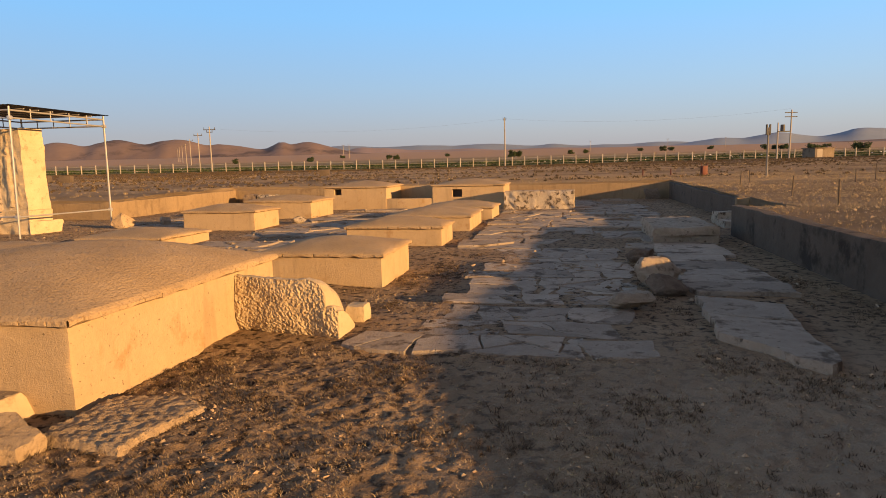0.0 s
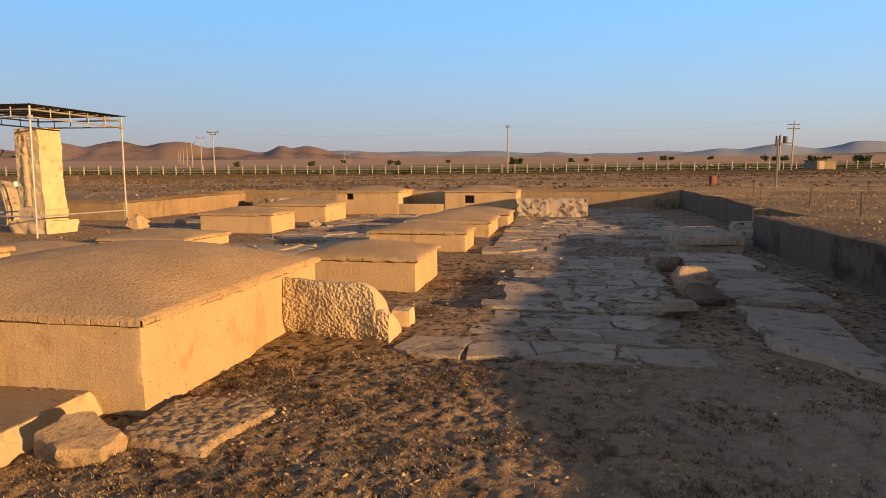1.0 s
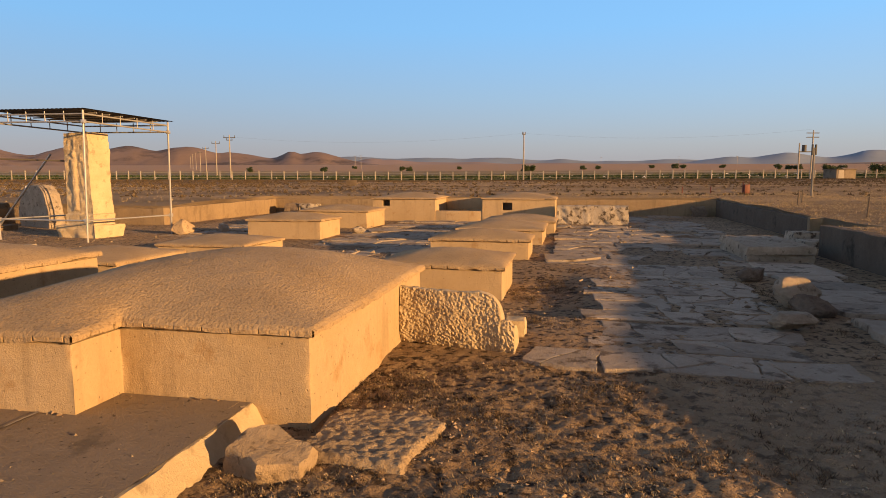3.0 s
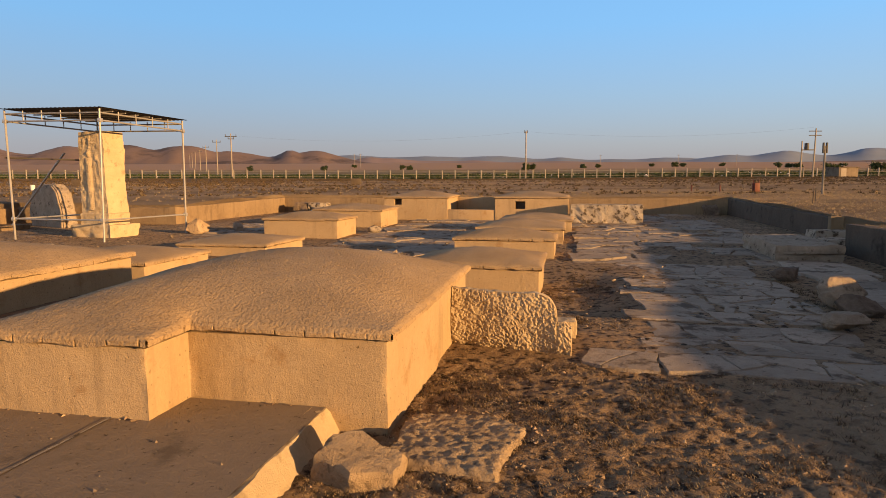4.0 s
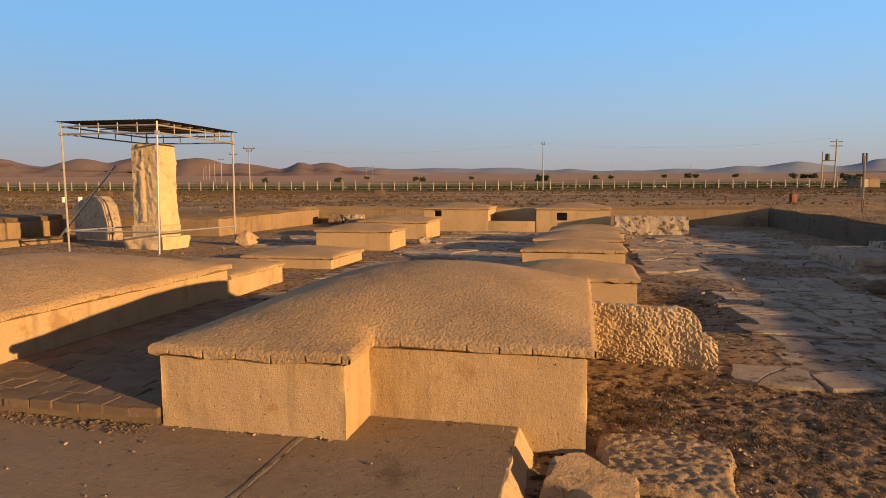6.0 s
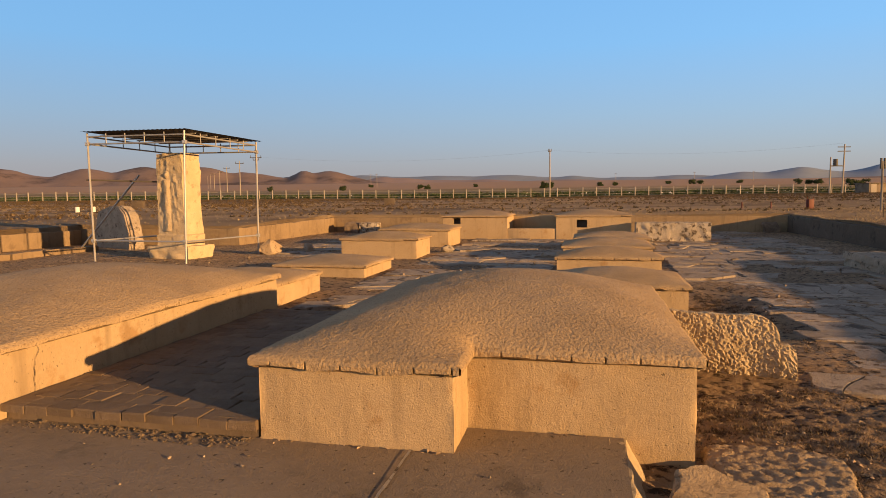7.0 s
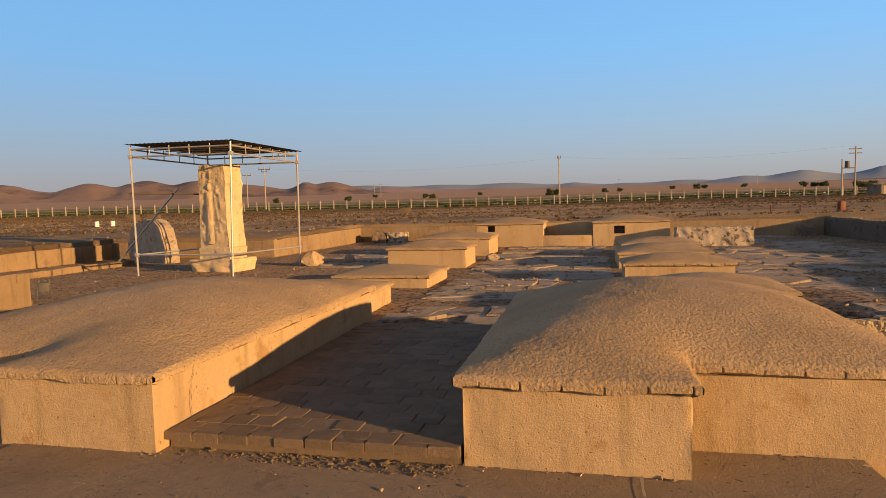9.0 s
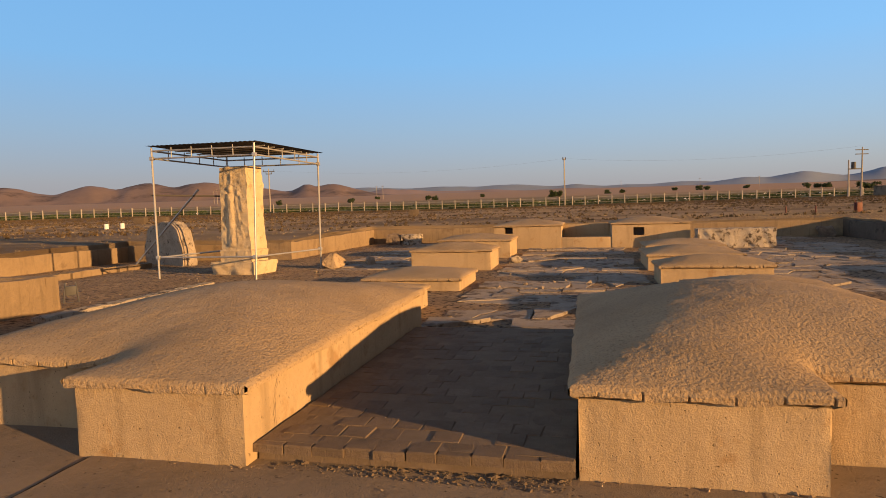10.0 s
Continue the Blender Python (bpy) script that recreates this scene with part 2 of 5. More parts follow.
PEBBLE = mk("pebbles", (0.17, 0.13, 0.088), (0.34, 0.27, 0.19), 4, 20, 0.9, 0.3, 60, 0.005, vary=0.4, island=True)
TANROCK = mk("tan_rock", (0.34, 0.275, 0.2), (0.57, 0.475, 0.36), 3, 14, 0.9, 1.0, 60, 0.05, spots=(0.13, 0.10, 0.07), spot_scale=5, spot_cut=0.6)
FLATROCK = mk("earthy_limestone", (0.33, 0.24, 0.145), (0.52, 0.395, 0.25), 2.5, 18, 0.92, 1.0, 60, 0.025, spots=(0.22, 0.16, 0.10), spot_scale=14, spot_cut=0.58)
# Tone is dulled for haze; the dark spots paint shade in the ravines.
HILL = mk("bare_hill", (0.165, 0.12, 0.104), (0.26, 0.188, 0.155), 0.004, 0.02, 0.95, 0.0, spots=(0.10, 0.075, 0.07), spot_scale=0.005, spot_cut=0.56)
# Distance haze is mixed into these two tones, bluest in the mountains.
HILLFAR = mk("hazed_far_hill", (0.26, 0.19, 0.165), (0.32, 0.24, 0.21), 0.003, 0.015, 0.95, 0.0)
MOUNTAIN = mk("haze_blue_mountain", (0.19, 0.235, 0.30), (0.24, 0.285, 0.36), 0.002, 0.01, 0.95, 0.0)


# ---- ground ----
def pit_mask(u, v):
    """1 inside the sunken site, 0 on the plain around it."""
    right = np.where(v < 13.72, 3.78, np.where(v < 17.2, 4.9, 4.72))
    left = np.where(v > 19.6, -16.55, np.where(v > 8.55, -23.35, -15.85))
    return (u < right) & (u > left) & (v < 28.75)


def plain_height(x, y):
    yy = np.maximum(y, -20)
    z = 0.6 + 0.0115 * np.maximum(yy - 10, 0) + 0.012 * np.maximum(yy - 100, 0)
    return z + 0.04 * fbm(x * 0.35, y * 0.35, 11, 3) + 0.25 * vnoise(x * 0.03, y * 0.03, 5) * smooth(35, 70, yy)


def floor_height(u, v):
    laid = smooth(4.0, 4.6, v)
    z = -0.022 + 0.022 * laid + (0.022 - 0.015 * laid) * fbm(u * 0.9, v * 0.9, 21, 4) + (0.011 - 0.006 * laid) * fbm(u * 11 + 0.7 * v, v * 10, 31, 3) + (0.006 - 0.004 * laid) * fbm(u * 27, v * 25, 37, 2)
    z = z - 0.10 * smooth(-4.2, -2.6, u) * smooth(-1.1, -2.0, u) * smooth(6.0, 7.2, v) * smooth(10.8, 9.2, v)
    return z + 0.03 * smooth(4.6, 3.5, v) * smooth(-3.7, -2.4, u)


def graded(breaks):
    out = [breaks[0][0]]
    for (a, _), (b, n) in zip(breaks, breaks[1:]):
        out += list(np.linspace(a, b, n + 1)[1:])
    return np.array(out)


gu = np.concatenate([-np.geomspace(3500, 28, 36), graded([(-27.1, 0), (-23.42, 14), (-23.28, 2), (-16.62, 40), (-16.48, 2), (-15.92, 4), (-15.78, 2), (-4.0, 90), (3.7, 380), (3.86, 3), (4.66, 8), (4.84, 3), (4.96, 2), (12, 60)]), np.geomspace(13, 3500, 44)])
gv = np.concatenate([-np.geomspace(300, 6, 24), graded([(-5, 0), (0, 170), (7.5, 370), (8.48, 14), (8.62, 2), (13.66, 56), (13.78, 3), (17.14, 30), (17.26, 3), (19.53, 18), (19.67, 2), (28.69, 75), (28.81, 3), (60, 110)]), np.geomspace(61, 4200, 90)])
GU, GV = np.meshgrid(gu, gv)
GX = GU * math.cos(TURN) - GV * math.sin(TURN)
GY = GU * math.sin(TURN) + GV * math.cos(TURN)
GZ = np.where(pit_mask(GU, GV), floor_height(GU, GV), plain_height(GX, GY))


def sheet(name, X, Y, Z, material, parent=None):
    rows, cols = X.shape
    idx = np.arange(rows * cols).reshape(rows, cols)
    quads = np.stack([idx[:-1, :-1], idx[:-1, 1:], idx[1:, 1:], idx[1:, :-1]], -1).reshape(-1, 4)
    me = bpy.data.meshes.new(name)
    me.vertices.add(rows * cols)
    me.vertices.foreach_set("co", np.stack([X, Y, Z], -1).reshape(-1))
    me.loops.add(len(quads) * 4)
    me.loops.foreach_set("vertex_index", quads.reshape(-1).astype(np.int32))
    me.polygons.add(len(quads))
    me.polygons.foreach_set("loop_start", np.arange(0, len(quads) * 4, 4, dtype=np.int32))
    me.update(calc_edges=True)
    return finish(name, me, material, parent)


def ground_material():
    """Dark gravelly dirt by the ruin; straw, scrub and a green field further out on the plain."""
    m = mk("dry_ground", (0.28, 0.19, 0.11), (0.60, 0.425, 0.255), 1.4, 15, 0.95, 1.0, 55, 0.09, spots=(0.06, 0.04, 0.024), spot_scale=8.5, spot_cut=0.545, pits=36.0)
    nt = m.node_tree
    N, L = nt.nodes, nt.links
    bsdf = N["Principled BSDF"]
    near = bsdf.inputs["Base Color"].links[0].from_socket
    tc = N.new("ShaderNodeTexCoord")
    sep = N.new("ShaderNodeSeparateXYZ")
    L.new(tc.outputs["Object"], sep.inputs[0])
    mapping = N.new("ShaderNodeMapping")
    mapping.inputs["Scale"].default_value = (0.05, 0.22, 0.1)
    L.new(tc.outputs["Object"], mapping.inputs[0])
    streak = N.new("ShaderNodeTexNoise")
    streak.inputs["Scale"].default_value, streak.inputs["Detail"].default_value = 1.0, 7
    L.new(mapping.outputs[0], streak.inputs["Vector"])

    def ramp(sock, a, b):
        r = N.new("ShaderNodeMapRange")
        r.inputs["From Min"].default_value, r.inputs["From Max"].default_value = a, b
        L.new(sock, r.inputs["Value"])
        return r.outputs[0]

    def blend(fac, a, b):
        x = N.new("ShaderNodeMix")
        x.data_type = "RGBA"
        L.new(fac, x.inputs[0])
        for k, c in ((6, a), (7, b)):
            if isinstance(c, tuple):
                x.inputs[k].default_value = (*c, 1)
            else:
                L.new(c, x.inputs[k])
        return x.outputs[2]
    plain = blend(ramp(streak.outputs[0], 0.38, 0.66), (0.19, 0.133, 0.075), (0.41, 0.30, 0.174))
    belt = N.new("ShaderNodeMath")
    belt.operation = "MULTIPLY"
    L.new(ramp(sep.outputs["Y"], 55, 88), belt.inputs[0])
    belt.inputs[1].default_value = 0.75
    plain = blend(belt.outputs[0], plain, (0.115, 0.078, 0.045))
    plain = blend(ramp(sep.outputs["Y"], 92, 102), plain, (0.10, 0.105, 0.045))
    plain = blend(ramp(sep.outputs["Y"], 125, 260), plain, (0.36, 0.235, 0.145))
    drift = N.new("ShaderNodeTexNoise")
    drift.inputs["Scale"].default_value, drift.inputs["Detail"].default_value = 0.8, 6
    L.new(tc.outputs["Object"], drift.inputs["Vector"])
    east = N.new("ShaderNodeMath")
    east.operation = "MULTIPLY_ADD"
    L.new(drift.outputs[0], east.inputs[0])
    east.inputs[1].default_value = 2.6
    L.new(sep.outputs["X"], east.inputs[2])
    # Pale dust at the near right, pushed lighter to lift the shaded dirt.
    dust_lift = N.new("ShaderNodeMath")
    dust_lift.operation = "MULTIPLY"
    L.new(ramp(east.outputs[0], 0.7, 2.4), dust_lift.inputs[0])
    L.new(ramp(sep.outputs["Y"], 5.2, 3.2), dust_lift.inputs[1])
    half = N.new("ShaderNodeMath")
    half.operation = "MULTIPLY"
    half.inputs[1].default_value = 0.7
    L.new(dust_lift.outputs[0], half.inputs[0])
    near = blend(half.outputs[0], near, (0.64, 0.48, 0.325))
    L.new(blend(ramp(sep.outputs["Z"], 0.25, 0.45), near, plain), bsdf.inputs["Base Color"])
    return m


GROUND = ground_material()
ground = sheet("ground", GX, GY, GZ, GROUND)
tagged(ground, "dry brown earth with straw and scrub reaching the hills", "ground", kind="structure")


# ---- retaining walls ----
def wall(name, runs, z0, tops, label, thick=0.28, material=None):
    """A plastered wall along (u, v) points; tops gives the height at each point; thickness lies to the right of the run."""
    ob = thing(name, 0, 0, 0, TURN, label, "wall", kind="structure")
    verts, faces = [], []
    for (a, b, ta, tb) in zip(runs, runs[1:], tops, tops[1:]):
        a, b = Vector(a), Vector(b)
        d = b - a
        n = Vector((d.y, -d.x)).normalized()
        steps = max(2, int(d.length / 0.14))
        prof = [(0.0, 0.0), (0.0, 0.5), (0.0, 0.93), (0.015, 0.985), (0.04, 1.0), (0.5, 1.01), (0.96, 1.0), (0.985, 0.985), (1.0, 0.93), (1.0, 0.0)]
        base = len(verts)
        for k in range(steps + 1):
            p = a + d * k / steps
            top = ta + (tb - ta) * k / steps
            for (s, h) in prof:
                w = 0.012 * float(fbm(p.x * 2.5 + p.y, h * 3 + p.y * 2.5, 7, 3))
                z = z0 + (top - z0) * h + (0.018 * float(fbm(p.x * 1.7, p.y * 1.7, 9, 3)) if h > 0.9 else 0)
                q = p + n * (s * thick + w)
                verts.append((q.x, q.y, z))
        m = len(prof)
        for k in range(steps):
            for j in range(m - 1):
                i = base + k * m + j
                faces.append((i, i + m, i + m + 1, i + 1))
        faces.append(tuple(base + j for j in range(m)))
        faces.append(tuple(base + steps * m + j for j in reversed(range(m))))
    raw("plaster", verts, faces, material or WALLMUD, ob)
    return ob


# Tops before v 7 are unseen; their heights shape the shadow on the paving.
wall("wall_right_near", [(3.62, -9), (3.62, 0.2), (3.62, 2.4), (3.62, 5.0), (3.62, 7.0), (3.62, 13.72)], -0.2, [0.6, 0.64, 0.745, 0.735, 0.665, 0.66], "mud-plastered retaining wall beside the stone paving, coloured as in shade", 0.26, SHADEWALL)
wall("wall_right_far", [(4.58, 17.14), (4.58, 28.7)], -0.2, [0.6, 0.72], "mud-plastered retaining wall beside the far paving", 0.26, SHADEWALL)
wall("wall_right_end", [(5.2, 17.13), (4.57, 17.13)], -0.2, [0.63, 0.615], "sunlit tan end of the retaining wall", 0.2)
wall("wall_back", [(4.9, 28.6), (-16.6, 28.6)][::-1], -0.2, [0.7, 0.72], "low mud-plastered retaining wall at the far end", -0.28)
wall("wall_left", [(-23.3, 19.5), (-16.4, 19.5), (-16.4, 28.6)], -0.2, [0.6, 0.62, 0.7], "sunlit mud-plastered retaining wall behind the carved pier", -0.28)
wall("wall_recess", [(-15.7, -9), (-15.7, 8.5), (-23.2, 8.5), (-23.2, 19.5)], -0.2, [0.7, 0.65, 0.58, 0.57], "sunlit mud-plastered retaining wall with straw on top", -0.28)


# ---- vaulted mud covers ----
def inside(poly, x, y):
    hit = False
    for (x0, y0), (x1, y1) in zip(poly, poly[1:] + poly[:1]):
        if (y0 > y) != (y1 > y) and x < (x1 - x0) * (y - y0) / (y1 - y0) + x0:
            hit = not hit
    return hit


def edge_distance(poly, X, Y):
    best = np.full(X.shape, 1e9)
    for (x0, y0), (x1, y1) in zip(poly, poly[1:] + poly[:1]):
        dx, dy = x1 - x0, y1 - y0
        t = np.clip(((X - x0) * dx + (Y - y0) * dy) / (dx * dx + dy * dy), 0, 1)
        best = np.minimum(best, np.hypot(X - x0 - t * dx, Y - y0 - t * dy))
    return best


def grown(poly, by):
    """A rectilinear counter-clockwise outline moved outward."""
    out, n = [], len(poly)
    for k in range(n):
        p, q, r = Vector(poly[k - 1]), Vector(poly[k]), Vector(poly[(k + 1) % n])
        d0, d1 = (q - p).normalized(), (r - q).normalized()
        out.append((q.x + by * (d0.y + d1.y), q.y - by * (d0.x + d1.x)))
    return out


def lines_between(values, step):
    vals = sorted(set(round(v, 4) for v in values))
    out = [vals[0]]
    for a, b in zip(vals, vals[1:]):
        n = max(1, int(math.ceil((b - a) / step)))
        out += list(np.linspace(a, b, n + 1)[1:])
    return np.array(out)


def vault_roof(poly, eave, rise, reach, seed, step, ob, thick=0.06, lip=0.045, rough=0.0035):
    big = grown(poly, lip)
    xs, ys = lines_between([p[0] for p in big], step), lines_between([p[1] for p in big], step)
    X, Y = np.meshgrid(xs, ys)
    d = np.minimum(edge_distance(big, X, Y) / reach, 1)
    inner = np.array([[inside(big, x, y) for x in xs] for y in ys]) & (edge_distance(big, X, Y) > 1e-3)
    H = np.zeros(X.shape)
    for _ in range(int(3.0 * max(X.shape) ** 1.35)):
        A = H.copy()
        A[1:-1, 1:-1] = 0.25 * (H[:-2, 1:-1] + H[2:, 1:-1] + H[1:-1, :-2] + H[1:-1, 2:]) + 0.001
        H = np.where(inner, A, 0)
    H = H / max(H.max(), 1e-9)
    H = 0.4 * H + 0.6 * (1 - np.sqrt(1 - 0.96 * H)) / 0.8
    Z = eave + thick + rise * H + rough * fbm(X * 5, Y * 5, seed, 4) + (0.0014 if step < 0.03 else 0.003) * np.random.default_rng(seed).normal(0, 1, X.shape) * (0.45 + 0.55 * smooth(-0.5, 0.5, fbm(X * 1.6, Y * 1.6, seed + 6, 3))) + 0.014 * vnoise(X * 1.3, Y * 1.3, seed + 3) - 0.012 * (d < 0.01)
    rows, cols = X.shape
    keep, verts, faces = {}, [], []

    def vid(r, c):
        if (r, c) not in keep:
            keep[(r, c)] = len(verts)
            verts.append((X[r, c], Y[r, c], Z[r, c]))
        return keep[(r, c)]
    cells = set()
    for r in range(rows - 1):
        for c in range(cols - 1):
            if inside(big, (xs[c] + xs[c + 1]) / 2, (ys[r] + ys[r + 1]) / 2):
                cells.add((r, c))
                faces.append((vid(r, c), vid(r, c + 1), vid(r + 1, c + 1), vid(r + 1, c)))
    for (r, c) in sorted(cells):
        for (nb, a, b) in (((r - 1, c), (r, c), (r, c + 1)), ((r, c + 1), (r, c + 1), (r + 1, c + 1)), ((r + 1, c), (r + 1, c + 1), (r + 1, c)), ((r, c - 1), (r + 1, c), (r, c))):
            if nb in cells:
                continue
            pa, pb = Vector(verts[vid(*a)]), Vector(verts[vid(*b)])
            out = Vector((pb.y - pa.y, pa.x - pb.x, 0)).normalized()
            along = Vector((abs(out.y), abs(out.x), 0))
            ring = []
            cuts = 5 if step < 0.08 else 3
            for p in [pa.lerp(pb, q / cuts) for q in range(cuts + 1)]:
                s = p.dot(along)
                wob = 0.007 * float(fbm(s * 6.0, seed * 1.7, seed, 4))
                ph = (s / 0.235 + 0.21 * float(vnoise(s * 0.9, 1.0, seed))) % 1.0
                gap = min(1.0, 1.6 * max(0.0, 1 - abs(ph - 0.5) / 0.034)) * max(0.0, 0.35 + 0.8 * float(vnoise(s * 2.3, 4.0, seed)))
                ring.append((p + out * (0.012 + wob - 0.02 * gap) + Vector((0, 0, -0.014)), p + out * (0.010 + wob - 0.026 * gap) + Vector((0, 0, -thick * 0.8 + 0.03 * gap + 1.6 * wob)), p - out * 0.05 + Vector((0, 0, -thick - 0.006))))
            i = len(verts)
            for q in ring:
                verts += [tuple(w) for w in q]
            faces.append((vid(*b), vid(*a), *[i + 3 * q for q in range(cuts + 1)]))
            for q in range(cuts):
                t0 = i + 3 * q
                faces += [(t0 + 3, t0, t0 + 1, t0 + 4), (t0 + 4, t0 + 1, t0 + 2, t0 + 5)]
    me = bpy.data.meshes.new("roof")
    me.from_pydata(verts, [], faces)
    me.update()
    bm = bmesh.new()
    bm.from_mesh(me)
    bmesh.ops.remove_doubles(bm, verts=bm.verts, dist=0.0015)
    bm.to_mesh(me)
    bm.free()
    me.update()
    return finish("roof", me, ROOFMUD, ob, "rough straw-flecked mud vault with a chipped eave")


def vault_walls(poly, z0, top, seed, step, ob, openings=()):
    """Plastered sides of a cover, softly uneven; openings: (edge, from, to, low, high) fractions and heights."""
    verts, faces = [], []
    n = len(poly)
    for k in range(n):
        a, b = Vector(poly[k]), Vector(poly[(k + 1) % n])
        d = b - a
        out = Vector((d.y, -d.x)).normalized()
        cuts = [0.0, 0.008 / d.length, 1 - 0.008 / d.length, 1.0]
        holes = [o for o in openings if o[0] == k]
        for o in holes:
            cuts += [o[1], o[2]]
        fr = lines_between(cuts, step / d.length)
        zs = lines_between([z0, top - 0.050, top - 0.046, top] + [z for o in holes for z in o[3:5]], step)
        base = len(verts)
        for f in fr:
            for z in zs:
                p = a + d * f
                w = 0.005 * float(fbm(p.x * 4 + z * 3, p.y * 4 + z * 5, seed, 4))
                w += 0.010 * max(0.0, 1 - (z - z0) / 0.12) * (0.6 + float(vnoise(p.x * 6, p.y * 6, seed)))
                p = p + out * (0 if f < 1e-6 or f > 1 - 1e-6 else w)
                if z > top - 0.047:
                    p = p - out * 0.03 + d.normalized() * (0.03 if f < 1e-6 else -0.03 if f > 1 - 1e-6 else 0)
                verts.append((p.x, p.y, z))
        m = len(zs)
        for i in range(len(fr) - 1):
            for j in range(m - 1):
                if any(o[1] <= (fr[i] + fr[i + 1]) / 2 <= o[2] and o[3] <= (zs[j] + zs[j + 1]) / 2 <= o[4] for o in holes):
                    continue
                q = base + i * m + j
                faces.append((q, q + m, q + m + 1, q + 1))
        for o in holes:
            p, q = a + d * o[1], a + d * o[2]
            s = len(verts)
            for deep in (-0.002, 0.3):
                for (r, z) in ((p, o[3]), (q, o[3]), (q, o[4]), (p, o[4])):
                    verts.append((r.x - out.x * deep, r.y - out.y * deep, z))
            faces += [(s, s + 1, s + 5, s + 4), (s + 1, s + 2, s + 6, s + 5), (s + 2, s + 3, s + 7, s + 6), (s + 3, s, s + 4, s + 7)]
    me = bpy.data.meshes.new("wall")
    me.from_pydata(verts, [], faces)
    bm = bmesh.new()
    bm.from_mesh(me)
    bmesh.ops.remove_doubles(bm, verts=bm.verts, dist=0.0005)
    return part("wall", bm, PLASTER, ob, "smooth ochre mud plaster")


def cover(poly, z0, eave, rise, reach, seed, step=0.06, wall_step=0.07, label="", name="mud_cover"):
    ob = thing(name, 0, 0, 0, TURN, label or "ochre mud-plastered cover with a low vaulted roof on the ruin floor", "ruin cover", "mud covers over the column bases")
    vault_walls(poly, z0, eave + 0.03, seed, wall_step, ob)
    vault_roof(poly, eave, rise, reach, seed, step, ob)
    return ob


def rect(u0, u1, v0, v1):
    return [(u0, v0), (u1, v0), (u1, v1), (u0, v1)]


cover([(-6.06, 2.15), (-4.78, 2.15), (-4.78, 2.61), (-3.33, 2.61), (-3.33, 5.75), (-6.06, 5.75)], -0.1, 0.63, 0.31, 1.35, 3, 0.015, 0.05, "large ochre mud-plastered cover with a vaulted roof and stepped front")
side_cover = cover([(-9.3, 2.03), (-8.08, 2.03), (-8.08, 6.3), (-11.0, 6.3), (-11.0, 2.5), (-9.3, 2.5)], -0.1, 0.62, 0.29, 1.4, 13, 0.018, 0.06, "large ochre mud-plastered cover with a cracked side beside the brick floor")
for k, (u0, u1, v0, v1, z0, eave, rise) in enumerate([
        (-4.5, -2.6, 7.75, 9.4, -0.3, 0.37, 0.16), (-4.58, -2.5, 11.85, 13.15, -0.2, 0.37, 0.16),
        (-4.55, -2.36, 14.9, 17.2, -0.2, 0.35, 0.16), (-4.3, -2.15, 18.1, 20.2, -0.2, 0.35, 0.16),
        (-10.75, -8.55, 15.35, 16.9, -0.2, 0.5, 0.16), (-10.9, -8.5, 19.3, 21.4, -0.2, 0.56, 0.16),
        (-10.6, -8.55, 11.1, 13.0, -0.2, 0.22, 0.14), (-10.7, -8.75, 7.45, 9.25, -0.2, 0.32, 0.14)]):
    cover(rect(u0, u1, v0, v1), z0, eave, rise, 0.8, 20 + 5 * k, 0.045, 0.12)


def hairline(parent, u, v0, z0, z1):
    """A thin jagged crack down a plastered side."""
    bm = bmesh.new()
    prev = None
    for k in range(25):
        z = z0 + (z1 - z0) * k / 24
        v = v0 + 0.035 * float(fbm(z * 7, 0.4, 12, 4))
        w = 0.003 + 0.002 * float(vnoise(z * 20, 0.0, 3))
        pair = [bm.verts.new((u, v - w, z)), bm.verts.new((u, v + w, z))]
        if prev:
            bm.faces.new((prev[0], prev[1], pair[1], pair[0]))
        prev = pair
    part("crack", bm, MORTAR, parent, "thin dark crack in the plaster")


hairline(side_cover, -8.066, 2.42, 0.2, 0.6)


def gate_cover():
    """The far cover: two vaulted ends joined by a low wall, each with a small square hole."""
    ob = thing("double_cover", 0, 0, 0, TURN, "long ochre mud cover with two vaulted ends and square vents", "ruin cover")
    for (u0, u1, seed, hole) in ((-9.6, -7.0, 61, (0.16, 0.28, 0.6, 0.84)), (-5.1, -2.3, 71, (0.28, 0.42, 0.46, 0.76))):
        p = rect(u0, u1, 23.4, 26.0)
        vault_walls(p, -0.2, 0.9, seed, 0.15, ob, [(0, *hole)])
        vault_roof(p, 0.88, 0.2, 1.0, seed, 0.13, ob)
    bm = bmesh.new()
    add_box(bm, -7.0, -5.1, 23.42, 23.75, -0.2, 0.42, 0.02)
    part("low_wall", bm, PLASTER, ob, "low plastered wall between the ends")
    bm = bmesh.new()
    add_box(bm, -7.0, -5.1, 25.7, 25.98, -0.2, 0.86, 0.02)
    part("back_wall", bm, PLASTER, ob, "plastered back wall between the ends")
    # A solid dark box behind each vent stands in for the shade inside.
    for u0 in (-9.4, -4.9):
        bm = bmesh.new()
        add_box(bm, u0, u0 + 2.2, 23.72, 25.8, -0.1, 0.8)
        part("core", bm, DARKSTEEL, ob, "dark block that stands for the shade behind the vent")
    return ob


gate_cover()


# ---- concrete platform ----
def slab(u0, u1, v0, v1, top, ob):
    us, vs = lines_between([u0, u1], 0.12), lines_between([v0, v1], 0.12)
    X, Y = np.meshgrid(us, vs)
    Z = top + 0.004 * fbm(X * 2, Y * 2, 41, 3)
    sheet("panel", X, Y, Z, CONCRETE, ob)


platform = thing("platform", 0, 0, 0, TURN, "dusty brown concrete platform with a stone kerb and cracked joint", "platform", kind="structure")
slab(-5.053, -3.765, -7, 2.6, 0.14, platform)
